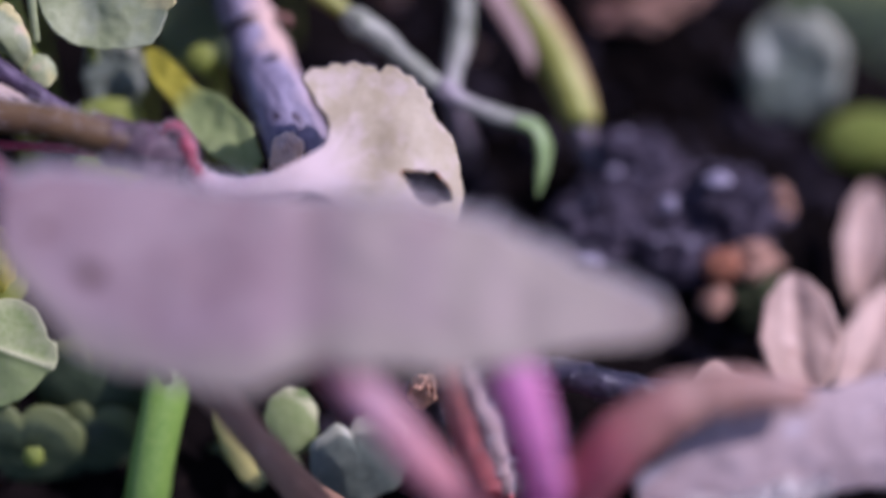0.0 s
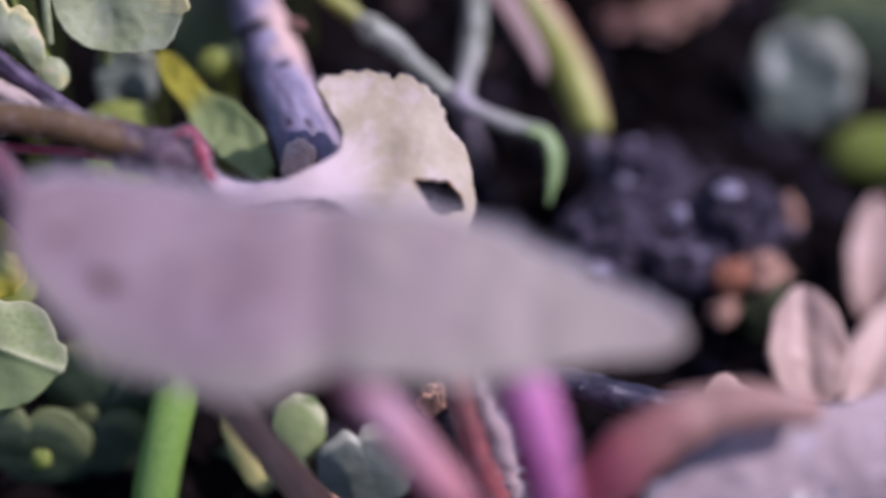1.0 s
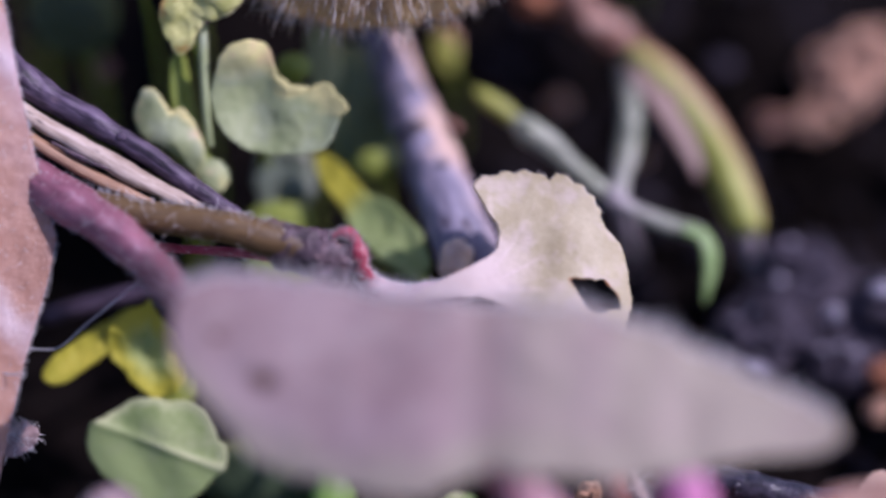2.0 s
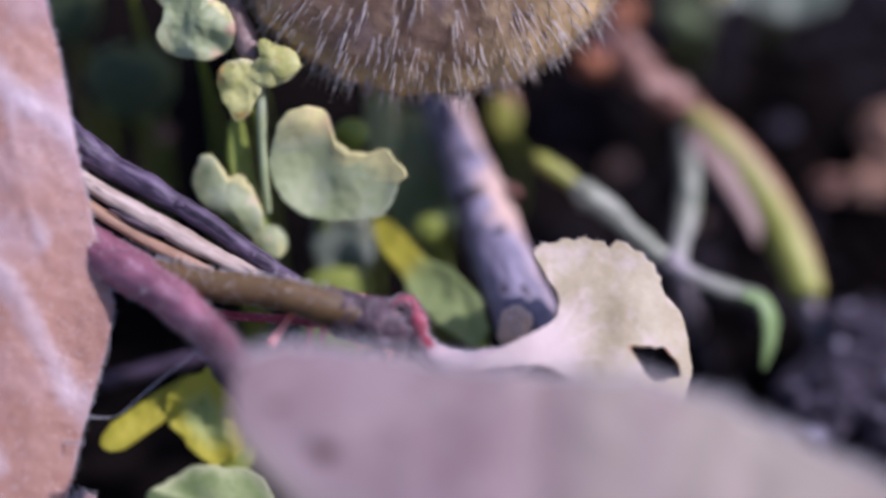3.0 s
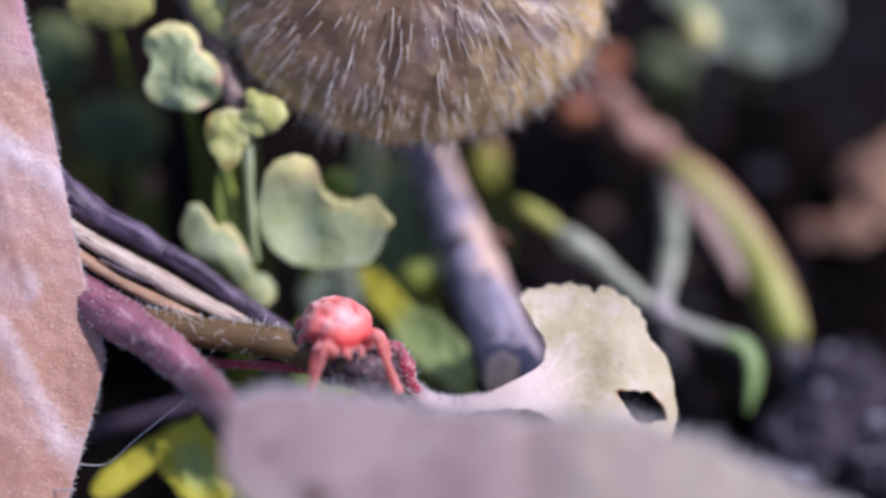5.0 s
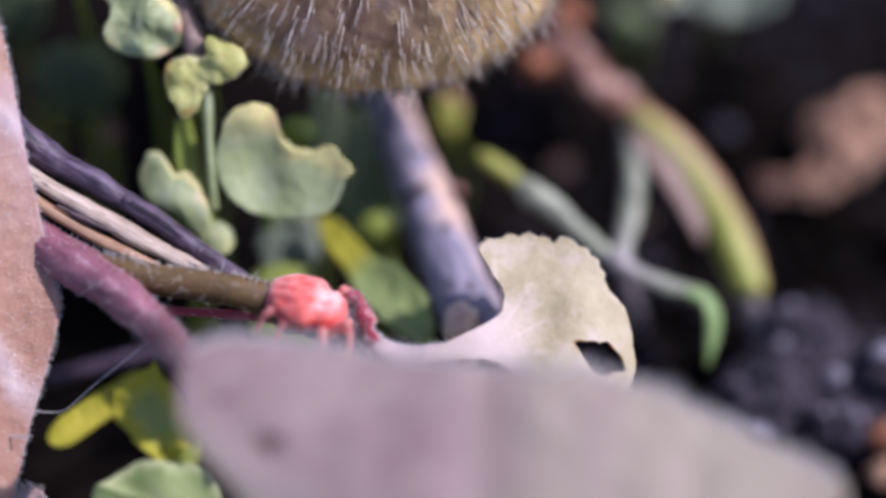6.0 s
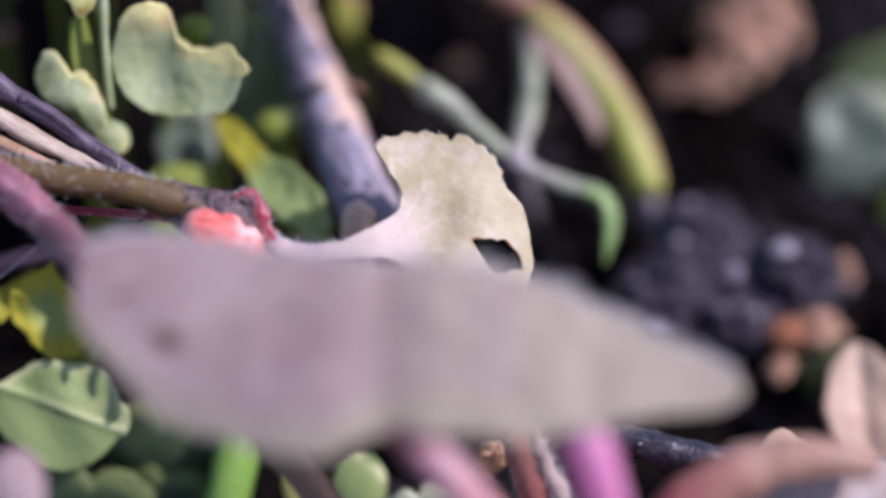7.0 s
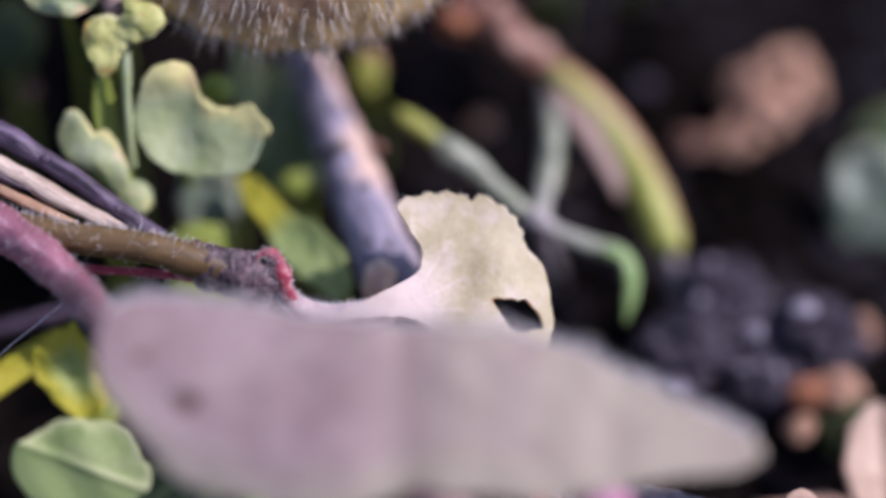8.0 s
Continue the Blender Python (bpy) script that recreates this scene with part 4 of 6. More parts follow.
tint = [max(0.0, min(1.0, (i / 60 - 0.5) * 5)) for i in range(61) for _ in range(17)]
ob = thing("narrow_leaf_plant", NARROW, "narrow lime-green leaf yellowing towards its tip", "plant")
solid("leaf", v, f, M_WITHER, NARROW, ob, marks=tint * 2)
v, f = tube([NARROW, (1.78, -0.38, 4.41), (2.04, 1.15, 0.60)], [(0, 0.25), (1, 0.3)], 16, 8)
solid("stalk", v, f, M_LIME, NARROW, ob)
simple_leaf("small bright green leaf", (-3.91, 7.04, 11.46), 0.6, 0.5, 50, M_LIME, ROUND, dome=0.2, wave=0.2)
simple_leaf("small bright green leaf", (-1.03, 5.61, 7.38), 0.6, 0.55, 50, M_LIME, ROUND, dome=0.2, wave=0.1)
simple_leaf("bluish dark green leaf", (-4.29, 5.10, 7.02), 1.1, 1.5, 50, M_BLUE, KIDNEY, dome=0.1, wave=0.45, grain=1.2)
simple_leaf("dark green leaf behind the stick", (-1.36, 8.46, 6.93), 1.7, 2.6, 50, M_MID, dome=0.3, wave=0.15)
simple_leaf("lime-green leaf low under the twig", (-4.49, 3.51, 6.53), 1.2, 0.8, 50, M_LIME, ROUND, dome=0.2, wave=0.1)
simple_leaf("lime-green leaf low under the twig", (-4.27, 1.85, 5.97), 1.4, 0.9, 50, M_LIME, ROUND, dome=0.2, wave=0.1)
simple_leaf("sage green stalk leaf behind the hairy leaf", (-2.87, 9.04, 9.78), 0.6, 2.2, 50, M_LEAF, ROUND, dome=0.1)
simple_leaf("small olive leaf behind the stick", (1.72, 10.99, 7.49), 0.5, 0.9, 50, M_OLIVE, ROUND, dome=0.1)

# round leaves low in front of the soil
def folded_leaf():
    foot = foot_of((-8.74, -5.52, 5.70))
    t = thing("leaf_plant", foot, "pale green lobed leaf folded along a whitish crease", "leaf", "small leaves")
    rings, segs = 34, 150
    centre = (-8.75, -5.18, 4.39)

    def crease(x, y):
        return y - 0.25 + 0.379 * x

    def cup(x, y):
        e = crease(x, y)
        return 0.12 * max(0.0, e) - 0.05 * max(0.0, e) ** 2 - 0.12 * max(0.0, -e) + 0.09 * math.exp(-(e / 0.2) ** 2) + 0.06 * math.sin(2.6 * x + 1.2 * y)

    v, f = disc((-8.75, -5.18, 4.39), (-7.75, -5.18, 4.39), (-8.75, -4.40, 5.00), [(5.6, 2.47), (12.9, 2.19), (25.1, 2.22), (42.8, 2.30), (60.4, 2.17), (79.2, 1.91), (100, 2.05), (116.6, 2.17), (128.7, 2.14), (141.9, 2.28), (159.2, 2.69), (177.1, 2.58), (194.9, 2.29), (214.9, 2.00), (240.7, 2.03), (265.2, 2.07), (289.5, 2.06), (316.6, 2.08), (335.7, 2.17), (344.6, 2.44), (355.5, 2.48)], rings, segs, 0.0, 0.10, 0.012, 22, 0.16, (), 11, 1.6, cup)
    right, up = Vector((1, 0, 0)), Vector((0, 0.788, 0.616))
    pale, deep = [], []
    for k, p in enumerate(v[:segs * (rings + 1)]):
        d = p - Vector(centre)
        e = crease(d.dot(right), d.dot(up))
        q = (k // segs) / rings
        pale.append(0.9 * math.exp(-((e - 0.03) / 0.09) ** 2) * max(0.2, min(1.0, 0.5 + 0.4 * d.x)) + 2.6 * max(0.0, q - 0.80) * (1.0 if e > 0 else 0.4) + (0.22 if e > 0 else 0.0))
        deep.append(0.25 if e < -0.05 else 0.25 * noise.noise(p / 0.5))
    solid("leaf", v, f, M_CLOVER, foot, t, marks=pale * 2, marks2=deep * 2)
    c, ft = Vector(centre), Vector(foot)
    v, f = tube([c + Vector((0.4, 0.2, -0.5)), (c + ft) / 2 + Vector((0.3, 0.5, 0)), ft], [(0, 0.18), (1, 0.2)], 18, 8, 0.05)
    solid("stalk", v, f, M_LIME, foot, t)


folded_leaf()
simple_leaf("dark green round leaf, darkened further for shade", (-5.10, -5.09, 1.72), 2.0, 2.4, 66, M_DARK, dome=0.3, wave=0.2)
simple_leaf("dark green round leaf, darkened further for shade", (-7.70, -6.81, 0.52), 2.2, 1.8, 70, M_DARK, dome=0.3, wave=0.2)
simple_leaf("dark green round leaf, darkened further for shade", (-5.08, -6.49, -0.48), 2.0, 2.2, 70, M_DARK, dome=0.3, wave=0.2)
simple_leaf("yellowing small leaf in shade", (-7.24, -7.67, 1.13), 0.36, 0.45, 70, M_LIME, KIDNEY, dome=0.2, wave=0.1)
simple_leaf("grey-green round leaf with folded middle", (4.64, -8.38, 1.86), 1.8, 1.6, 45, M_BLUE, KIDNEY, dome=0.3, wave=0.3, turn=20)
simple_leaf("grey-green small round leaf", (2.10, -6.92, 2.27), 0.95, 1.2, 45, M_CLOVER, ROUND, dome=0.25, wave=0.15)
simple_leaf("pale cream-edged leaf in shade", (0.14, -7.40, 1.33), 0.5, 1.6, 45, M_RIM, ROUND, dome=0.2, wave=0.3, turn=25)
simple_leaf("dark green round leaf, darkened further for shade", (0.52, -7.39, -1.11), 1.8, 1.6, 45, M_DARK, dome=0.3, wave=0.2)
upright("thick bright green grass stem", [(-3.44, -10.33, -2.56), (-3.12, -8.67, 0.32), (-2.60, -6.80, 2.36), (-2.18, -4.91, 3.19), (-1.9, -2.9, 3.6)], [(0, 0.85), (0.5, 0.88), (0.8, 0.95), (1, 0.5)], M_GRASS, 0.8, "grass")


def yellow_leaf():
    o = (-11.00, -1.58, 6.38)
    t = thing("yellow_plant", o, "yellow-green leaf with drooping lobes", "plant")
    v, f = blade((-9.57, -0.85, 7.09), (-12.93, -2.98, 5.84), (-9.02, -1.46, 6.65), [(0, 0.4), (0.3, 0.62), (0.6, 0.62), (0.85, 0.6), (0.95, 0.4), (1, 0.1)], [(0, -0.3), (0.4, -0.50), (0.8, -0.55), (0.95, -0.35), (1, -0.1)], 44, 12, lambda s, w: -0.35 * w * w, 0.22, 1.6)
    solid("lobe", v, f, M_YELLOW, o, t, "bright yellow lobe")
    rings, segs = 20, 90
    v, f = disc((-9.18, -2.03, 6.25), (-8.18, -2.03, 6.25), (-9.18, -1.24, 6.87), [(22, 1.32), (58.5, 1.25), (78.7, 1.46), (85.8, 1.97), (95.6, 1.64), (107.9, 1.59), (127.4, 1.54), (151.5, 1.58), (182.8, 1.31), (217.7, 1.01), (256.9, 1.26), (278, 1.61), (303.2, 1.71), (326.3, 1.69), (346, 1.51)], rings, segs, 0.0, 0.35, 0.05, 16, 0.14, (), 5, 1.0, lambda x, y: 0.22 * (x * x + y * y) - 0.2)
    edge = [0.25 + 1.4 * max(0.0, (k // segs) / rings - 0.35) for k in range(segs * (rings + 1))]
    solid("lobe", v, f, M_WITHER, o, t, "lime lobe with yellow ragged edge", marks=edge * 2)
    v, f = disc((-8.17, -2.17, 5.42), (-7.16, -2.17, 5.42), (-8.17, -1.30, 5.92), [(35.8, 0.88), (85.2, 1.13), (121.3, 1.20), (220.8, 0.94), (258.3, 1.46), (293, 1.33), (336.2, 1.01)], 10, 48, 0.2, 0.3)
    solid("lobe", v, f, M_LIME, o, t)
    v, f = tube([(-9.34, -1.57, 6.75), (-9.29, -0.65, 4.22), (-9.52, 1.18, 0.62)], [(0, 0.15), (1, 0.18)], 14, 8)
    solid("stalk", v, f, M_LIME, o, t)


yellow_leaf()

# leaves far off to one side
simple_leaf("blurred bluish green leaf beyond the soil", (21.45, 8.11, 3.03), 1.9, 2.3, 57, M_BLUE, dome=0.3, wave=0.6, grain=1.2)
simple_leaf("bright lime leaf beyond the soil", (24.35, 5.96, 1.52), 1.8, 1.1, 60, M_LIME, ROUND, dome=0.3, wave=0.2)
leaf_plant("bluish green leaf with pale curled edge", (11.84, 17.22, 9.24), (12.86, 17.22, 9.24), (11.84, 17.90, 9.99), [(35.2, 2.60), (79.3, 2.20), (137.7, 2.92), (170.9, 3.58), (180.4, 2.89), (189.7, 2.45), (205.3, 2.60), (222.7, 2.61), (232.5, 2.37), (235, 1.85), (258.1, 2.00), (281.1, 2.35), (309.6, 2.73), (329.3, 3.01), (355.6, 3.12)],
           M_BLUE, foot_of((12.09, 19.24, 6.75)), wave=0.45, seed=4, tooth=0.03, teeth=14, segs=100, rings=20, grain=1.4, cup=lambda x, y: 0.10 * (x * x + y * y))
v, f = tube([(9.02, 18.23, 9.76), (9.43, 16.71, 9.89), (9.76, 15.54, 10.03), (9.93, 14.60, 10.10)], [(0, 0.3), (0.4, 0.5), (0.8, 0.62), (1, 0.3)], 24, 12, 0.1)
tagged(solid("leaf_bud", v, f, M_LEAF, (9.23, 20.46, 7.05), marks=[max(0.0, min(1.0, (i / 24 - 0.45) * 2.2)) for i in range(25) for _ in range(12)] + [1, 1]), "pale green bud with cream tip hanging among the leaves", "bud")
simple_leaf("small green leaf beyond the hairy leaf", (8.93, 17.90, 4.60), 0.95, 0.55, 50, M_MID, ROUND, dome=0.2, turn=-35)
simple_leaf("dark green leaf beyond the soil", (24.70, 11.27, 0.36), 4.0, 3.0, 50, M_DARK, dome=0.3, wave=0.3)


# ---- sticks beside the twig ----
def stick(name, label, pts, radii, material, rough=0.2, seed=0, flat=1.0, n=70):
    """A dead stick with a few knots on it."""
    t = thing(name, pts[0], label, "stick")
    v, f = tube(pts, radii, n, 14, rough, 0.8, flat, seed=seed)
    solid("stem", v, f, material, pts[0], t, sides=14)
    line = curve(pts, 60)
    rng = random.Random(seed)
    for k in (14, 33, 48):
        r = ramp_value(radii, k / 60)
        c = line[k] + Vector((rng.uniform(-0.3, 0.3), -0.5, 0.7)) * r * 0.8
        kv, kf = lump(c, (r * 0.5, r * 0.4, r * 0.4), seed + k, 0.3, 8)
        solid("knot", kv, kf, material, pts[0], t)
    return t


stick("black_stick", "thin blackened dead stick with purplish lit edge", [(-15.83, 6.40, 13.96), (-13.82, 5.01, 13.92), (-12.71, 4.30, 13.39), (-10.68, 3.41, 12.71), (-8.64, 2.34, 11.91), (-7.12, 1.50, 11.28), (-5.80, 0.79, 10.75)], [(0, 0.6), (0.25, 0.55), (0.5, 0.42), (0.8, 0.34), (1, 0.3)], M_BLACK, 0.24, 1)


def straw():
    o = (-10.66, 2.14, 12.29)
    t = thing("straw_stalk", o, "split cream-coloured straw stalk with dark grain", "stalk")
    v, f = tube([(-15.71, 4.79, 14.40), (-13.79, 3.69, 13.58), (-12.68, 3.13, 13.16), (-11.66, 2.66, 12.80), (-10.65, 2.21, 12.46), (-9.64, 1.75, 12.12), (-8.63, 1.33, 11.79), (-7.41, 0.85, 11.43), (-6.60, 0.57, 11.22)], [(0, 0.36), (0.3, 0.36), (0.6, 0.42), (0.8, 0.34), (1, 0.1)], 90, 16, 0.16, 0.9, 0.7, seed=2)
    solid("strand", v, f, M_STRAW, o, t, "pale upper strand", sides=16)
    v, f = tube([(-15.71, 4.16, 14.07), (-13.79, 3.01, 13.21), (-12.67, 2.41, 12.77), (-11.76, 1.97, 12.43), (-10.75, 1.53, 12.10), (-9.84, 1.20, 11.85), (-8.83, 0.87, 11.59)], [(0, 0.3), (0.3, 0.27), (0.6, 0.28), (0.8, 0.26), (1, 0.08)], 80, 14, 0.18, 0.8, 0.7, seed=6)
    solid("strand", v, f, M_BRANCH, o, t, "duller lower strand", sides=14)
    # solid dark strip put in for the shade of the gap
    v, f = tube([(-12.45, 2.46, 13.04), (-11.75, 2.17, 12.82), (-10.94, 1.86, 12.58), (-10.23, 1.64, 12.42)], [(0, 0.04), (0.5, 0.11), (1, 0.03)], 30, 8, 0.3, 0.4, seed=7)
    solid("split", v, f, M_KNOB, o, t, "dark strip filling the shaded gap between the strands")


straw()
stick("dead_stick", "thin black twig flecked with pale specks", [(10.46, -7.08, 5.82), (12.24, -7.52, 6.00), (15.05, -8.09, 5.72), (19.58, -7.88, 4.77), (24.28, -7.38, 3.17)], [(0, 0.6), (0.5, 0.58), (1, 0.6)], M_SPECK, 0.18, 3)
stick("dead_stick", "thin blackened stalk low in the shade", [(-13.34, 0.93, 4.10), (-11.03, 1.45, 4.47), (-8.50, 1.96, 4.83)], [(0, 0.25), (1, 0.25)], M_BLACK, 0.15, 4)


# ---- the twig on which the mite walks, and its fan leaf ----
def woody_twig():
    o = (-6.72, -0.31, 11.78)
    t = thing("woody_twig", o, "olive-brown hairy twig ending in a scaly knob with a fan leaf", "twig")
    pts = [(-15.48, 1.78, 11.86), (-12.66, 0.86, 12.01), (-11.02, 0.34, 12.10), (-9.73, 0.05, 12.12), (-8.58, -0.16, 12.08), (-7.30, -0.34, 12.05), (-6.15, -0.54, 12.01), (-4.90, -0.79, 11.81), (-3.49, -1.07, 11.46)]
    bark = tube(pts, [(0, 0.54), (0.4, 0.55), (0.75, 0.58), (0.88, 0.64), (1, 0.58)], 90, 18, 0.07, 1.0, seed=11)
    solid("bark", *bark, M_TWIG, o, t, sides=18)
    v, f = tube([(-4.40, -0.74, 11.48), (-3.70, -0.94, 11.34), (-2.69, -1.17, 11.18), (-1.69, -1.28, 10.98), (-1.39, -1.35, 10.81)], [(0, 0.72), (0.12, 0.82), (0.3, 0.76), (0.45, 0.86), (0.7, 0.72), (0.9, 0.5), (1, 0.2)], 44, 20, 0.42, 0.5, seed=12)
    solid("knob", v, f, M_KNOB, o, t, "dark purple-brown scaly knob")
    axis = curve([(-4.9, -0.61, 11.57), (-4.40, -0.74, 11.48), (-3.70, -0.94, 11.34), (-2.69, -1.17, 11.18), (-1.69, -1.28, 10.98), (-1.39, -1.35, 10.81)], 100)
    for k, (start, end, r0, r1, stuff, lab) in enumerate(((0, 26, 0.72, 0.76, M_BRACT, "red-brown bract ring"), (21, 40, 0.76, 0.82, M_KNOB, "dark purple bract ring"), (34, 70, 0.72, 0.86, M_SCALE, "grey-lilac bract scale"), (60, 88, 0.68, 0.74, M_SCALE, "grey-lilac bract scale"))):
        v, f = tube(axis[start:end:4], [(0, r0 * 0.9), (0.15, r0), (0.8, r1), (0.97, r1 * 1.03), (1, r1 * 0.8)], 34, 28, 0.22, 0.6, seed=30 + k)
        solid("bract", v, f, stuff, o, t, lab, sides=28)
    red = tube([(-2.40, -0.90, 11.99), (-1.99, -0.79, 12.08), (-1.63, -0.94, 11.98), (-1.43, -1.31, 11.73), (-1.35, -1.64, 11.26), (-1.15, -2.00, 10.89)], [(0, 0.10), (0.25, 0.22), (0.45, 0.20), (0.7, 0.30), (1, 0.25)], 60, 14, 0.45, 0.35, seed=13)
    solid("bud_sheath", *red, M_RED, o, t, "crimson hairy base of the petiole")
    pet = tube([(-1.45, -1.63, 10.86), (-0.78, -2.09, 10.54), (0.32, -2.30, 10.27), (1.93, -2.08, 10.30), (3.55, -1.55, 10.31)], [(0, 0.3), (0.25, 0.42), (0.5, 0.52), (0.8, 0.55), (1, 0.3)], 50, 14, 0.12, 0.5, 0.8, seed=14)
    solid("petiole", *pet, M_PINK, o, t, "pale pink hairy petiole", marks=[max(0.0, 0.9 - i / 18) for i in range(51) for _ in range(14)] + [1, 0])
    bite = (0.816, -0.881, [(11.1, 0.34), (39.8, 0.26), (71.6, 0.29), (94.8, 0.22), (136.9, 0.36), (154.5, 0.54), (170.3, 0.37), (195.9, 0.28), (232.1, 0.26), (269.6, 0.30), (315.9, 0.32), (335.7, 0.49)])
    fan = disc((5.37, -0.56, 11.00), (7.40, -0.33, 10.67), (5.39, 1.44, 11.67),
               [(0, 1.26), (7, 1.14), (13, 1.05), (17, 1), (22, 1), (28, 0.98), (34, 1.06), (41, 1.04), (48, 1.12), (55, 1.09), (62, 1.17), (69, 1.14), (77, 1.23), (86, 1.25), (91, 1.12), (97, 1.25), (103, 1.28), (110, 1.41), (116, 1.4), (122, 1.54), (128, 1.55), (135, 1.71), (142, 1.73), (150, 1.34), (160, 1), (168, 0.92), (183, 0.93), (188, 1), (192, 1.16), (195, 1.42), (197, 1.8), (198.5, 2.35), (201, 2.6), (204.5, 2.15), (209.7, 1.79), (216.7, 1.51), (224.7, 1.38), (233.9, 1.33), (242, 1.37), (249, 1.51), (254.7, 1.75), (260.6, 2.21), (266.6, 2.67), (270, 1.6), (290, 1.8), (310, 2), (323, 1.82), (339, 1.5), (350, 1.36)],
               34, 400, 0.0, 0.10, 0.012, 74, 0.10, [bite], 6, 1.6,
               lambda x, y: 0.22 - 0.08 * (x * x + y * y) + 0.07 * math.sin(3.0 * x) - 0.35 * max(0.0, x - 0.9) + 0.012 * max(0.0, y) * math.sin(14 * math.atan2(y + 2.2, x + 0.4)))
    def vein_share(p):
        d = p - Vector((2.84, -1.92, 10.29))
        a = math.atan2(d.y * 0.819 + d.z * 0.574, d.x)
        return 0.20 * max(0.0, math.cos(13 * a + 0.5 * math.sin(d.length))) ** 6

    pale = [1.7 * max(0.0, min(1.0, (5.0 - (p - Vector((1.4, -2.1, 10.26))).length) / 5.0)) ** 1.3 - 0.10 + vein_share(p) for p in fan[0][:35 * 400]]
    hx, hy, rows = bite
    ax, ay = Vector((2.03, 0.23, -0.33)), Vector((0.02, 2.0, 0.67))
    scorched = []
    for p in fan[0][:35 * 400]:
        d = p - Vector((5.37, -0.56, 11.00))
        x, y = d.dot(ax) / ax.length_squared - hx, d.dot(ay) / ay.length_squared - hy
        near = math.hypot(x, y) / ramp_value([(0, 0.35)] + rows + [(360, 0.35)], math.degrees(math.atan2(y, x)) % 360)
        scorched.append(max(0.0, 1.2 - 4.5 * abs(near - 1.0)) * max(0.0, min(1.0, 0.3 + 2.5 * y)))
    solid("leaf", *fan, M_FAN, o, t, marks=pale * 2, marks2=scorched * 2, label="cream fan-shaped leaf with scalloped edge and bitten hole")
    fz = fuzz_on(bark, 40, 3, lambda p, n: abs(n.dot(Vector((0, -0.58, 0.81)))) < 0.75) 
    short = fuzz_on(red, 420, 4)
    fz += [(p, n + Vector((0.25, 0.3, 0.5))) for p, n in fuzz_on(bark, 300, 23, lambda p, n: n.y + 0.7 * n.z > 0.75)]
    v, f = hairs(fz, 0.26, 0.014, 0.7, 8, 0.8)
    tagged(solid("fuzz", v, f, M_FUZZ, o, t, "fine white hairs"), kind="stuff")
    rng = random.Random(24)
    curls = [(p, n * 0.3 + n.cross(Vector((rng.uniform(-1, 1), rng.uniform(-1, 1), rng.uniform(-1, 1)))).normalized()) for p, n in fuzz_on(bark, 70, 25, lambda p, n: n.dot(Vector((0, -0.58, 0.81))) > 0.2)]
    v, f = hairs(curls, 0.46, 0.012, 0.6, 26, 0.1)
    tagged(solid("fuzz", v, f, M_FUZZ, o, t, "fine white hairs"), kind="stuff")
    v, f = hairs(fuzz_on(pet, 2000, 5) + short, 0.14, 0.014, 0.9, 8, 0.8)
    tagged(solid("fuzz", v, f, M_FUZZ, o, t, "fine white hairs"), kind="stuff")
    # edge hairs of the fan leaf
    fv, ff = fan
    edge = [(Vector(fv[34 * 400 + k]), Vector(fv[34 * 400 + k]) - Vector((5.37, -0.56, 11.00))) for k in range(30, 215, 3)]
    v, f = hairs(edge, 0.12, 0.013, 0.4, 9)
    tagged(solid("edge_hairs", v, f, M_FUZZ, o, t, "fine white hairs"), kind="stuff")


woody_twig()


def red_stem():
    o = (-6.55, -0.68, 10.54)
    t = thing("red_plant", o, "thin crimson hairy plant stem under the twig", "plant")
    st = tube([(-10.17, -0.09, 10.62), (-8.35, -0.35, 10.49), (-6.93, -0.45, 10.46), (-5.51, -0.55, 10.43), (-4.09, -0.74, 10.34)], [(0, 0.15), (1, 0.18)], 40, 10, 0.12, seed=15)
    solid("stem", *st, M_RED, o, t)
    v, f = hairs(fuzz_on(st, 110, 6), 0.12, 0.009)
    tagged(solid("fuzz", v, f, M_FUZZ, o, t), kind="stuff")


red_stem()


# ---- the rosette: mauve leaf, purple runner and pink petioles ----
def fold(s, w):
    """A soft ridge across the leaf, with both edges rolled back."""
    return -2.4 * math.hypot(s - 0.51, 0.04) + 0.8 - 0.24 * math.exp(-((s - 0.475) / 0.05) ** 2) - 1.2 * (w + 0.1) ** 2 - 0.10 * math.exp(-((s - 0.78) / 0.03) ** 2)


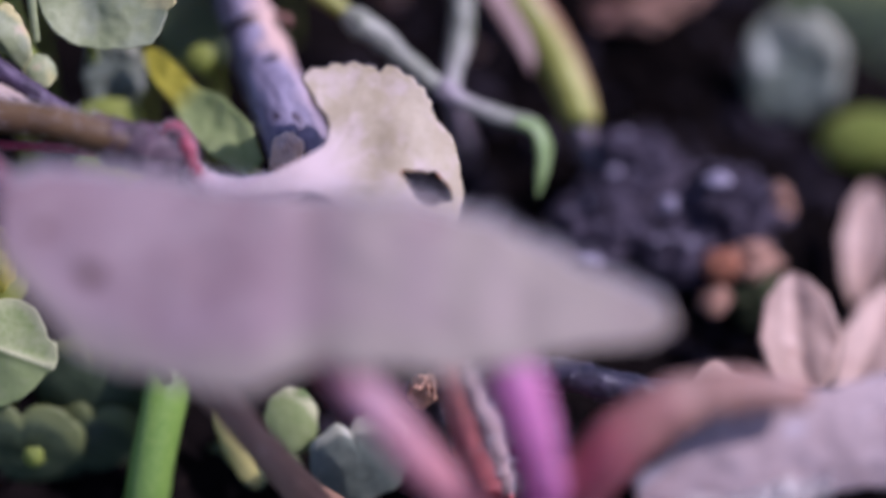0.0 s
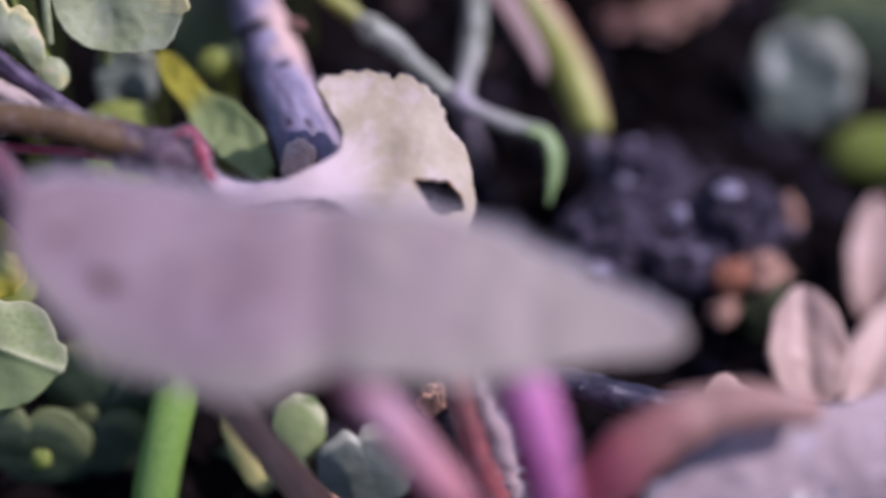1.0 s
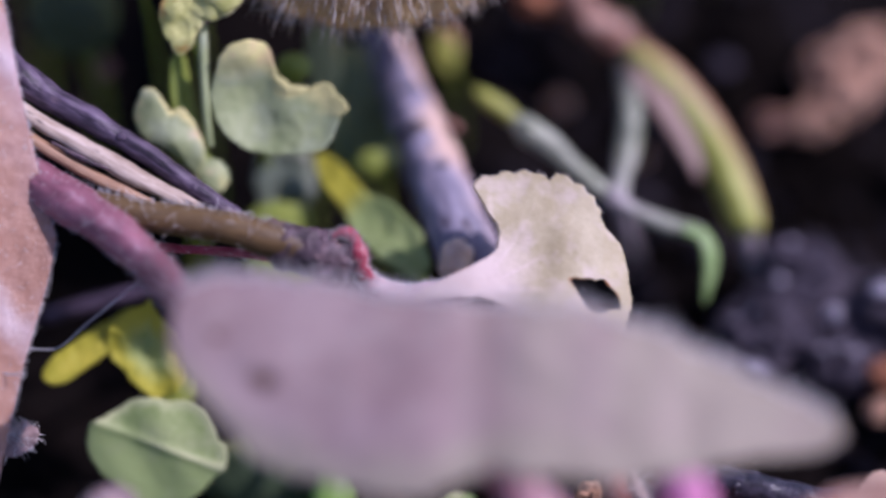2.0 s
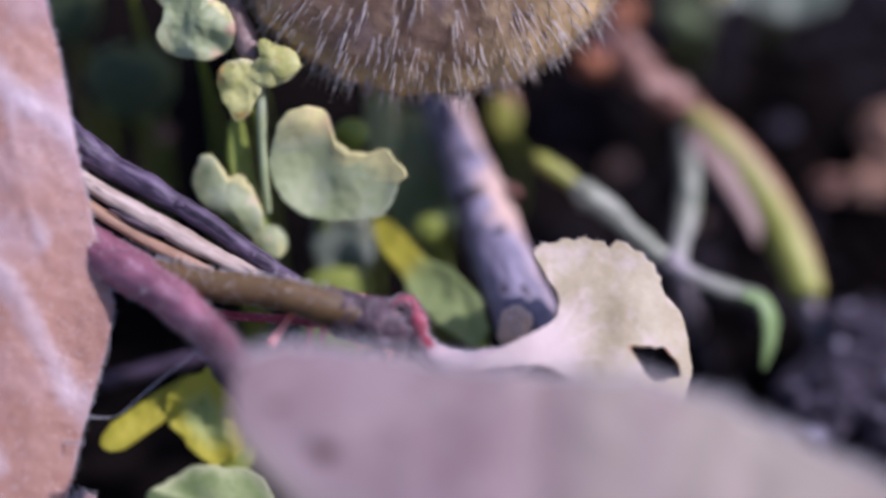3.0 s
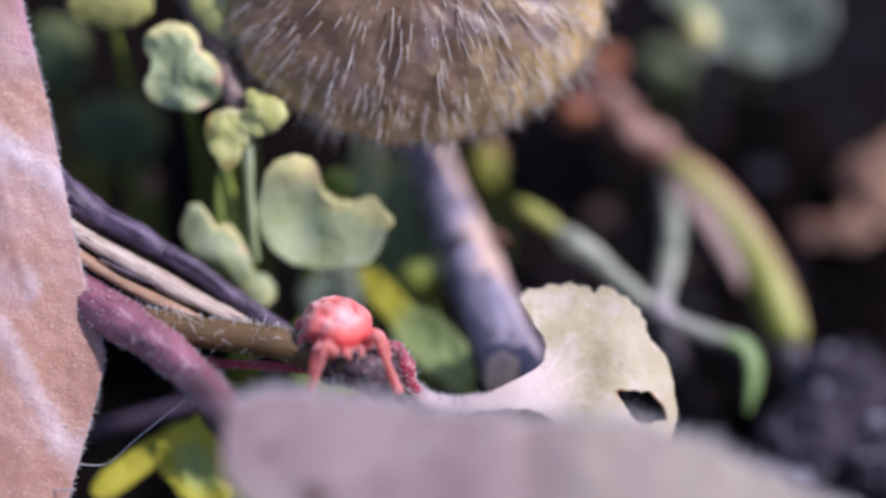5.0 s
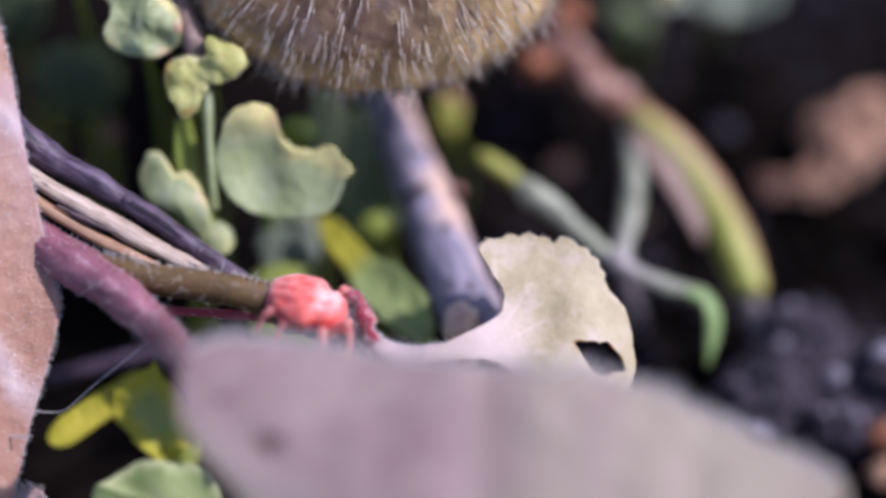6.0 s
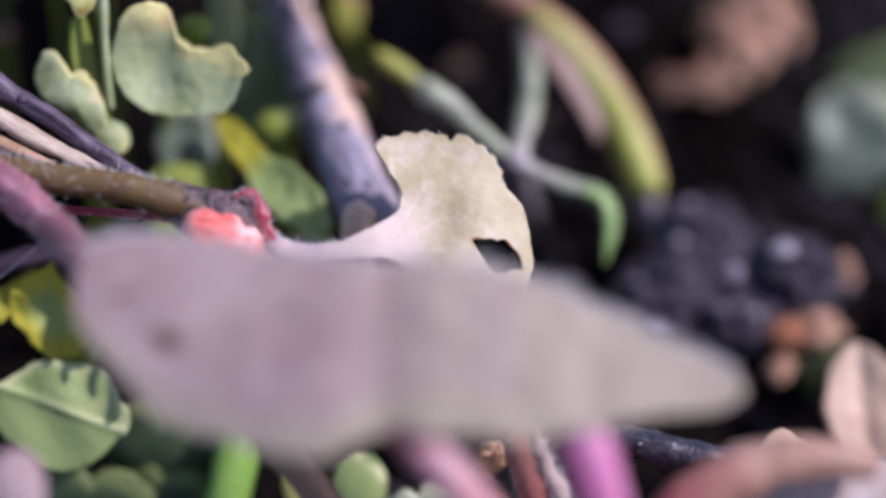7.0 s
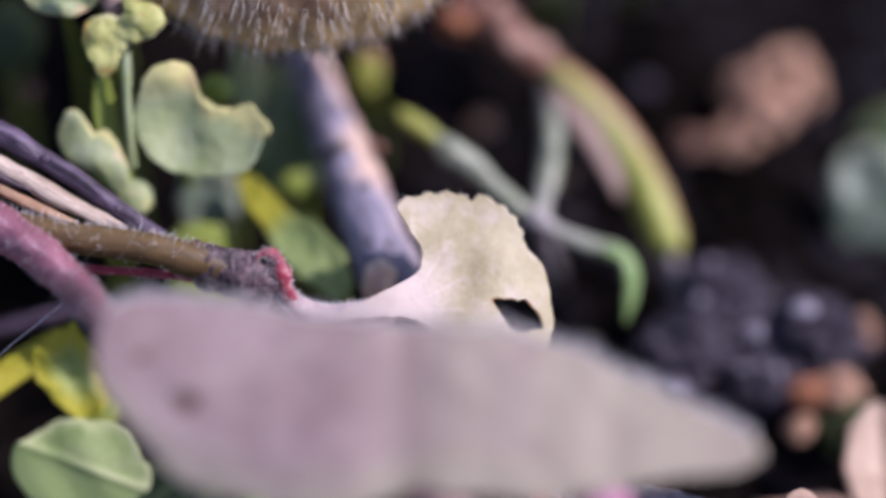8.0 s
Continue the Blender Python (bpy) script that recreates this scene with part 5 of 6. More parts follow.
def rosette():
    o = (10.56, -11.89, 1.43)
    t = thing("rosette_plant", o, "rosette plant with mauve leaves on purple and pink petioles", "plant")
    upper = [(0, 0.03), (0.003, 0.10), (0.027, 0.195), (0.084, 0.25), (0.2, 0.28), (0.29, 0.25), (0.4, 0.27), (0.49, 0.30), (0.58, 0.32), (0.66, 0.32), (0.72, 0.297), (0.774, 0.241), (0.834, 0.186), (0.90, 0.142), (0.96, 0.10), (0.985, 0.065), (1.0, 0.02)]
    lower = [(0, -0.03), (0.006, -0.13), (0.033, -0.247), (0.064, -0.333), (0.126, -0.48), (0.2, -0.57), (0.30, -0.59), (0.386, -0.59), (0.44, -0.48), (0.49, -0.41), (0.548, -0.42), (0.614, -0.39), (0.68, -0.36), (0.762, -0.295), (0.827, -0.21), (0.925, -0.11), (0.98, -0.05), (1.0, -0.01)]
    v, f = blade((-7.70, -7.30, 16.04), (14.88, -11.26, 15.35), (-7.23, 0.09, 18.78), upper, lower, 150, 46, fold, 0.25, 5.0, 0.14,
                 [(0.147, -0.180, 0.008, 0.018)], 0.014, 64, 2, 0.03)
    warm = [max(0.0, min(1.0, (i / 150 - 0.2) * 1.6)) * 0.8 + 0.2 * math.exp(-((i / 150 - 0.55) / 0.04) ** 2) + 0.25 * noise.noise(Vector((i / 9, 0, 0))) + 0.95 * max(0.0, 1 - k / 13) for i in range(151) for k in range(47)]
    brown = []
    for i in range(151):
        s = i / 150
        hi, lo = ramp_value(upper, s), ramp_value(lower, s)
        for k in range(47):
            w = lo + (hi - lo) * k / 46
            # a band along the fold, the withered tip and two rotting spots
            spots = 1.25 * math.exp(-((s - 0.143) / 0.020) ** 2 - ((w + 0.175) / 0.042) ** 2) + 1.1 * math.exp(-((s - 0.070) / 0.014) ** 2 - ((w + 0.03) / 0.028) ** 2)
            brown.append(0.34 * math.exp(-((s - 0.478 + 0.0008 * (k - 23)) / 0.030) ** 2) + 0.28 * math.exp(-((s - 0.98) / 0.05) ** 2) + spots)
    solid("leaf", v, f, M_MAUVE, o, t, marks=warm * 2, marks2=brown * 2, label="mauve-grey leaf seen from below, with small holes")
    rng = random.Random(41)
    fringe = [(Vector(v[i * 47 + 46]).lerp(Vector(v[(i + 1) * 47 + 46]), rng.random()), Vector((rng.uniform(-0.6, 0.6), 0.8, 0.3))) for i in range(2, 148) for _ in range(5)]
    hv, hf = hairs(fringe, 0.42, 0.03, 0.5, 42, 0.5)
    tagged(solid("edge_hairs", hv, hf, M_FUZZ, o, t, "white downy edge"), kind="stuff")
    run = tube([(-16.43, 4.32, 12.10), (-13.66, 1.95, 11.90), (-10.71, -0.38, 12.22), (-8.73, -2.32, 12.21), (-7.81, -4.45, 13.77), (-7.24, -5.81, 14.77)], [(0, 0.85), (0.3, 0.85), (0.5, 0.72), (0.7, 0.62), (1, 0.42)], 70, 18, 0.10, 1.0, seed=16)
    solid("runner", *run, M_PURPLE, o, t, "purple hairy leaf stalk", sides=18)
    for pts, r, m, lab, tint in (
            ([(1.45, -9.52, 15.16), (2.51, -10.63, 14.42), (3.53, -11.89, 14.10), (4.61, -12.94, 13.57), (5.97, -13.91, 12.13), (7.53, -14.45, 9.67), (9.83, -12.00, 1.92)], [(0, 0.4), (0.25, 0.62), (0.45, 0.74), (0.6, 0.74), (1, 0.7)], M_ROSE, "rose-pink petiole", ((0, 1.0), (0.3, 0.9), (0.5, 0.25), (0.6, 0.35), (1, 0.9))),
            ([(8.74, -10.72, 14.45), (9.51, -12.29, 13.92), (10.06, -13.55, 13.09), (10.41, -14.29, 11.76), (10.72, -14.33, 9.59), (10.73, -12.03, 1.94)], [(0, 0.7), (0.3, 0.88), (0.6, 0.72), (1, 0.7)], M_MAGENTA, "magenta petiole", ((0, 0.15), (0.12, 0.5), (0.3, 0.9), (1, 0.9))),
            ([(7.46, -7.94, 8.16), (8.00, -8.84, 6.98), (8.49, -9.66, 5.85), (8.94, -10.57, 4.65), (9.63, -11.91, 1.97)], [(0, 0.6), (0.4, 0.74), (1, 0.8)], M_REDBROWN, "red-brown hairy petiole", ((0, 0.3), (0.4, 0.6), (1, 0.9))),
            ([(19.74, -11.38, 10.84), (17.77, -11.41, 11.22), (15.83, -11.69, 11.19), (14.00, -12.34, 10.68), (12.72, -12.93, 9.26), (11.74, -12.90, 6.58), (10.83, -12.11, 1.89)], [(0, 0.5), (0.2, 0.8), (0.4, 1.0), (0.65, 1.05), (1, 0.9)], M_REDBROWN, "red-brown petiole", ((0, 0.0), (0.3, 0.1), (0.5, 0.45), (0.68, 1.0), (1, 1.0)))):
        line = tube(pts, r, 60, 18, 0.10, 1.0, seed=17)
        solid("petiole", *line, m, o, t, lab, marks=[ramp_value(list(tint), i / 60) for i in range(61) for _ in range(18)] + [0, 0])
        hv, hf = hairs(fuzz_on(line, 260, 91), 0.22, 0.012, 0.6, 92, 0.7)
        tagged(solid("fuzz", hv, hf, M_FUZZ, o, t, "fine white hairs"), kind="stuff")
    edge = tube([(8.18, -8.45, 8.22), (8.65, -9.20, 7.37), (9.10, -9.91, 6.43), (9.39, -10.56, 5.40), (9.67, -11.17, 4.28)], [(0, 0.16), (0.5, 0.34), (1, 0.3)], 70, 12, 0.5, 0.5, seed=19)
    solid("petiole", *edge, M_FROST, o, t, "pale hairy petiole edge")
    hv, hf = hairs(fuzz_on(edge, 500, 93), 0.35, 0.014, 0.6, 94, 0.7)
    tagged(solid("fuzz", hv, hf, M_FUZZ, o, t, "fine white hairs"), kind="stuff")
    v, f = disc((17.25, -8.47, 6.90), (18.25, -8.47, 6.90), (17.25, -7.61, 7.40), [(52.6, 0.67), (105.6, 0.91), (143.3, 0.91), (199.1, 1.06), (235.8, 0.91), (302.6, 0.90), (351.2, 1.11)], 10, 60, 0.2, 0.25, 0.04, 20)
    solid("leaflet", v, f, M_PETAL, o, t, "small cream leaflet")
    v, f = blade((14.02, -13.37, 7.33), (27.11, -11.16, 9.62), (14.04, -11.75, 8.42), [(0, 0.1), (0.06, 0.34), (0.12, 0.62), (0.18, 0.78), (0.26, 1.06), (0.36, 1.18), (0.5, 1.12), (0.8, 1.2), (1, 1.0)], [(0, -0.3), (0.1, -0.5), (0.25, -0.62), (0.5, -0.7), (0.8, -1), (1, -1)], 100, 30,
                 lambda s, w: 0.35 * math.sin(5 * s) - 0.5 * (w - 0.4) ** 2, 0.3, 3.0, 0.16, (), 0.03, 90, 3, 0.06)
    solid("leaf", v, f, M_FROST, o, t, "greyish lilac leaf with frosted hairy edge")
    rng = random.Random(5)
    fringe = [(Vector(v[i * 31 + 30]) + Vector((rng.uniform(-0.1, 0.1), 0, 0)), Vector((-0.4, 0.5, 0.5))) for i in range(1, 34) for _ in range(18)]
    fringe += [(Vector(v[i * 31 + rng.randrange(0, 6)]), Vector((rng.uniform(-0.5, 0.5), -0.3, 0.6))) for i in range(2, 52) for _ in range(16)]
    hv, hf = hairs(fringe, 0.45, 0.02, 0.6, 12, 0.6)
    tagged(solid("edge_hairs", hv, hf, M_FUZZ, o, t, "white hairy fringe"), kind="stuff")
    rv, rf = tube([Vector(v[i * 31 + 2]) + Vector((0, 0.1, 0.15)) * math.sin(i) for i in range(3, 54, 3)], [(0, 0.2), (0.2, 0.5), (0.5, 0.34), (0.75, 0.46), (1, 0.2)], 200, 14, 0.75, 0.35, seed=21)
    solid("ruffled_edge", rv, rf, M_HAIR, o, t, "white woolly leaf edge")
    v, f = lump(o, (1.5, 1.2, 1.2), 45, 0.3, 14)
    solid("crown", v, f, M_REDBROWN, o, t, marks=[0.8] * len(v))
    v, f = tube([o, (o[0] + 0.3, o[1], o[2] - 2.4), (o[0] + 0.6, o[1] + 1.1, -3.0)], [(0, 0.9), (1, 0.7)], 16, 12, 0.15)
    solid("root", v, f, M_BROWN, o, t, sides=12)
    v, f = hairs(fuzz_on(run, 1100, 7), 0.15, 0.015, 0.8, 7, 0.7)
    tagged(solid("fuzz", v, f, M_FUZZ, o, t, "fine white hairs"), kind="stuff")


rosette()
stick("brown_branch", "dull brown branch leaning under the mauve leaf", [(-2.27, -7.99, 9.52), (-1.08, -8.97, 8.55), (0.08, -9.80, 7.44), (1.25, -10.51, 6.05), (2.38, -10.89, 4.15), (4.20, -10.76, 1.31), (6.32, -10.36, -3.15)], [(0, 0.5), (0.3, 0.60), (0.6, 0.62), (1, 0.7)], M_BRANCH, 0.12, 5)
clod("bark_flake", (6.87, -6.88, 4.25), (0.50, 0.28, 0.95), M_FLAKE, 51, "small orange-tan flake of bark", "", 0.5)


# ---- the tan leaf that stands beside the twig ----
def tan_leaf():
    o = (-17.45, -1.99, 11.22)
    t = thing("tan_leaf", o, "pinkish tan leaf with pale veins and fringed edge", "leaf")

    veins = [[(0.135, -0.573), (0.237, -0.325), (0.307, -0.209), (0.385, -0.063), (0.446, 0.257)], [(0.398, -0.695), (0.528, -0.559), (0.599, -0.295), (0.661, -0.092), (0.740, 0.054), (0.794, 0.112)], [(0.559, -0.770), (0.660, -0.620), (0.731, -0.489), (0.808, -0.393), (0.869, -0.355)], [(0.206, -0.096), (0.276, -0.244), (0.307, -0.209)], [(0.429, -0.381), (0.384, -0.129)], [(0.385, -0.063), (0.505, -0.053), (0.582, 0.044)], [(0.599, -0.295), (0.541, -0.103), (0.505, -0.053)], [(0.403, -0.501), (0.431, -0.316), (0.504, -0.086)]]
    rows = [(v, 0.0 if k < 3 else 0.16) for k, v in enumerate(veins)]

    def vein_gap(q, w):
        """Distance in millimetres from the nearest vein; side veins are narrower."""
        best = 9.0
        for line, thin in rows:
            for (q0, w0), (q1, w1) in zip(line, line[1:]):
                ux, uy, px, py = (q1 - q0) * 27, (w1 - w0) * 6.1, (q - q0) * 27, (w - w0) * 6.1
                s = max(0.0, min(1.0, (px * ux + py * uy) / (ux * ux + uy * uy)))
                best = min(best, math.hypot(px - ux * s, py - uy * s) + thin)
        return best

    def relief(s, w):
        wrinkle = noise.noise(Vector((s * 27 / 0.5, w * 6.1 / 0.5, 1))) + 0.6 * noise.noise(Vector((s * 27 / 0.28, w * 6.1 / 0.28, 4)))
        return 0.06 * math.exp(-(vein_gap(s, w) / 0.45) ** 2) + 0.07 * math.sin(w * 9 + s * 3) + 0.022 * wrinkle

    base, tip, side = (-16.55, 13.35, 22.93), (-13.99, -8.06, 6.48), (-10.62, 14.80, 22.12)
    up = [(0, 0.05), (0.12, 0.12), (0.25, 0.19), (0.35, 0.26), (0.5, 0.32), (0.6, 0.38), (0.68, 0.44), (0.74, 0.36), (0.84, 0.18), (1, -0.05)]
    v, f = blade(base, tip, side, up, [(0, -1.45), (1, -1.45)], 160, 90, relief, 0.10, 2.2, 0.14)
    pale, blush = [], []
    for i in range(161):
        for k in range(91):
            q = i / 160
            reach = ramp_value(up, q)
            w = -1.45 + (reach + 1.45) * k / 90
            haze = noise.noise(Vector((q * 9, w * 2.1, 3.0)))
            flakes = max(0.0, noise.noise(Vector((q * 60, w * 14, 9.0))))
            pale.append((0.46 + 0.45 * haze) * math.exp(-(vein_gap(q, w) / (0.52 + 0.32 * haze)) ** 2) + 0.10 * haze + 0.10 * flakes + 0.3 * max(0.0, 1 - (reach - w) / 0.10))
            blush.append(0.75 * max(0.0, 1 - (reach - w) / 0.22) * (0.5 + haze) * (1 - q) + 0.5 * max(0.0, haze - 0.25) * (1 - q))
    solid("leaf", v, f, M_TAN, o, t, marks=pale * 2, marks2=blush * 2)
    b, a, c = Vector(base), Vector(tip) - Vector(base), Vector(side) - Vector(base)
    m = 91
    rng = random.Random(77)
    rim = []
    for _ in range(560):
        i, g = rng.randrange(14, 150), rng.random()
        rim.append((Vector(v[i * m + 90]).lerp(Vector(v[(i + 1) * m + 90]), g) - c * 0.004 * rng.random(), Vector((1, 0.1, 0.25))))
    top = fuzz_on((v[:161 * m], f[:160 * 90]), 1300, 9)
    top = [(p, q if q.z > 0 else -q) for p, q in top]
    hv, hf = hairs(rim, 0.17, 0.012, 0.6, 13, 0.7)
    tagged(solid("edge_hairs", hv, hf, M_FUZZ, o, t, "fine white fringe"), kind="stuff")
    hv, hf = hairs(top, 0.16, 0.018, 0.8, 14, 0.9)
    tagged(solid("fuzz", hv, hf, M_FUZZ, o, t, "fine white hairs"), kind="stuff")
    v, f = tube([b + a * 0.98 - c * 0.4, (-15.41, -7.64, 2.99), (-15.76, -5.48, -2.82)], [(0, 0.4), (1, 0.5)], 16, 10)
    solid("stalk", v, f, M_PURPLE, o, t, sides=10)


tan_leaf()


def frill():
    o = (-13.64, -6.04, 6.55)
    t = thing("frilled_leaf", o, "small pinkish frilled leaf tip with white hairs", "leaf")
    v, f = disc((-9.90, -12.66, 10.60), (-8.80, -12.58, 10.66), (-9.83, -10.97, 11.30), [(0, 1), (50, 1.05), (90, 1), (130, 1), (180, 1), (270, 1)], 12, 60, 0.3, 0.3, 0.06, 30)
    solid("leaf", v, f, M_MAUVE, o, t)
    hv, hf = hairs(fuzz_on((v, f), 500, 33), 0.3, 0.016)
    tagged(solid("fuzz", hv, hf, M_FUZZ, o, t, "fine white hairs"), kind="stuff")
    v, f = disc((-13.64, -5.96, 6.61), (-12.93, -5.77, 6.74), (-13.74, -5.37, 6.81), [(0, 1), (35, 0.75), (60, 0.95), (100, 0.7), (140, 1), (180, 0.9), (240, 1), (300, 0.8)], 12, 60, 0.2, 0.45, 0.12, 18, grain=0.7)
    solid("lobe", v, f, M_MAUVE, o, t)
    hv, hf = hairs(fuzz_on((v, f), 220, 36), 0.3, 0.018, 0.5)
    tagged(solid("fuzz", hv, hf, M_FUZZ, o, t, "fine white hairs"), kind="stuff")
    v, f = disc((-10.02, -12.40, 10.29), (-9.14, -12.34, 10.34), (-10.09, -10.95, 10.70), [(0, 1), (40, 0.8), (70, 1.1), (95, 0.85), (120, 1.05), (180, 1), (240, 1), (300, 1)], 14, 70, 0.3, 0.5, 0.12, 22, grain=0.9)
    solid("lobe", v, f, M_MAUVE, o, t)
    hv, hf = hairs(fuzz_on((v, f), 240, 35), 0.5, 0.014, 0.4)
    tagged(solid("fuzz", hv, hf, M_FUZZ, o, t, "fine white hairs"), kind="stuff")
    v, f = tube([(-9.92, -12.67, 10.23), (-12.6, -12.3, 5.2), (-12.9, -9.5, 0.6), (-12.75, -6.87, -3.80)], [(0, 0.3), (1, 0.35)], 22, 8)
    solid("stalk", v, f, M_PURPLE, o, t, sides=8)


frill()


# ---- the hairy leaf ----
def hairy_leaf():
    c = Vector((-1.07, 11.55, 16.9))
    t = thing("hairy_leaf", tuple(c), "drooping olive-brown leaf covered with bristly pale hairs", "leaf")
    x = Vector((1, 0, 0))
    y = Vector((0, 0.819, 0.574))
    z = Vector((0, -0.574, 0.819))
    verts, faces, normals, sun_gold = [], [], [], []
    n, m = 48, 128
    wide, tall, high = 6.95, 5.5, 2.3
    for i in range(n + 1):
        th = 0.5 * math.pi * i / n
        for k in range(m):
            ph = 2 * math.pi * k / m
            rim = (i / n) ** 4
            e = 1 + (0.014 * math.sin(ph * 21) + 0.03 * noise.noise(Vector((math.cos(ph) * 4, math.sin(ph) * 4, 2)))) * rim
            d = Vector((math.sin(th) * math.cos(ph), math.sin(th) * math.sin(ph), math.cos(th)))
            p = c + x * d.x * wide * e + y * d.y * tall * e + z * d.z * high
            # shallow folds run from the middle to the edge
            p += z * (0.22 * noise.noise(p / 1.5) + 0.10 * math.sin(ph * 17 + 2 * noise.noise(p / 3)) * math.sin(th) + 0.06 * noise.noise(p / 0.5))
            verts.append(p)
            normals.append((x * d.x / wide + y * d.y / tall + z * d.z / high).normalized())
            # rim and +x side painted golden as if sunlit, -x side kept darker
            sun_gold.append(max(0.0, (i / n - 0.56) * 2.3) + 0.35 * noise.noise(p / 0.8) + 0.55 * max(0.0, d.x) - 0.30 * max(0.0, -d.x) * max(0.0, 1 - i / n) + 0.30 * max(0.0, -d.y) * (i / n))
    for i in range(n):
        for k in range(m):
            q = (k + 1) % m
            faces.append((i * m + k, (i + 1) * m + k, (i + 1) * m + q, i * m + q))
    v, f = shell(verts, faces, z, 0.3)
    solid("leaf", v, f, M_HAIRY, tuple(c), t, marks=sun_gold * 2)
    rng = random.Random(15)
    coarse, fine, short = [], [], []
    for k in range(2900):
        kind = 0 if k < 680 else 1 if k < 1600 else 2
        q = (rng.uniform(0.02, 0.94) ** 0.6, rng.uniform(0.2, 1) ** 0.5, rng.uniform(0.5, 1) ** 0.12)[kind]
        i, a = int(n * q), rng.randrange(m)
        p = verts[i * m + a] + Vector((rng.uniform(-1, 1), rng.uniform(-1, 1), rng.uniform(-1, 1))) * 0.14
        out = normals[i * m + a]
        away = p - c - z * high - y * 3.6
        away = (away - out * away.dot(out)).normalized()
        (coarse, fine, short)[kind].append((p, away + out * (0.20, 0.22, 0.3)[kind]))
    for roots, length, radius, stuff, seed, lab in ((coarse, 1.35, 0.029, M_HAIR, 16, "coarse pale hairs lying towards the edge"),
                                                    (fine, 0.75, 0.016, M_HAIR, 18, "fine pale hairs"),
                                                    (short, 0.42, 0.024, M_BRISTLE, 17, "short tan bristles round the edge")):
        hv, hf = hairs(roots, length, radius, 0.10, seed, 0.13)
        tagged(solid("hairs", hv, hf, stuff, tuple(c), t, lab), kind="stuff")
    v, f = tube([c, c + Vector((1.5, 6, -2)), c + Vector((2, 10, -9)), Vector((c.x + 2, c.y + 12, -0.5))], [(0, 0.5), (1, 0.6)], 24, 10)
    solid("stalk", v, f, M_PURPLE, tuple(c), t, sides=10)


hairy_leaf()


# ---- dry petals ----
def petal(label, base, tip, side, wide):
    v, f = blade(base, tip, side, [(0, 0.25), (0.2, 0.7), (0.5, 1.0), (0.8, 0.75), (0.95, 0.35), (1, 0.0)], [(0, -0.25), (0.2, -0.7), (0.5, -0.95), (0.8, -0.7), (0.95, -0.3), (1, 0.0)], 40, 16,
                 lambda s, w: -0.3 * w * w + 0.2 * math.exp(-(w / 0.2) ** 2), 0.25, 2.5, 0.14)
    t = thing("dry_petal", base, label, "leaf", "dry petals")
    solid("blade", v, f, M_PETAL, base, t)
    b, a, c = Vector(base), Vector(tip) - Vector(base), Vector(side) - Vector(base)
    n = a.cross(c).normalized()
    rib = [b + a * s + n * (0.25 + 0.25 * noise.noise((b + a * s) / 2.5)) for s in (0.0, 0.25, 0.5, 0.75, 0.95)]
    v, f = tube(rib, [(0, 0.16), (1, 0.05)], 24, 8, 0.1)
    solid("midrib", v, f, M_PETAL, base, t)


petal("pale pinkish dry leaf standing on the soil", (20.94, -6.09, 1.55), (20.57, -1.71, 3.87), (22.50, -6.05, 1.65), 1)
petal("pale pinkish dry leaf standing on the soil", (22.69, -5.35, 0.32), (24.83, -0.76, 1.68), (23.98, -5.65, 0.17), 1)
petal("pale pinkish dry leaf standing on the soil", (23.55, -0.52, -0.02), (24.15, 3.75, 1.67), (24.57, -0.60, -0.03), 1)


# ---- a loose fibre ----
v, f = tube([(-8.66, -2.00, 11.78), (-8.89, -2.17, 11.54), (-9.32, -2.40, 11.13), (-10.23, -2.81, 10.48), (-11.24, -3.36, 9.85), (-11.95, -3.83, 9.40), (-12.46, -3.91, 9.23), (-13.27, -3.81, 9.18), (-14.11, -3.53, 8.89)], [(0, 0.022), (1, 0.02)], 120, 6, 0.0)
tagged(solid("plant_fibre", v, f, M_FUZZ, (-10.90, -3.61, 10.21)), "fine white plant fibre caught between stem and leaf", "fibre")
v, f = tube([(-14.26, -4.58, 8.75), (-13.72, -4.85, 9.06), (-13.21, -5.04, 9.41)], [(0, 0.035), (1, 0.03)], 20, 6, 0.0)
tagged(solid("plant_fibre", v, f, M_FUZZ, (-13.72, -4.85, 9.06)), "short white plant fibre at the tan leaf's edge", "fibre")


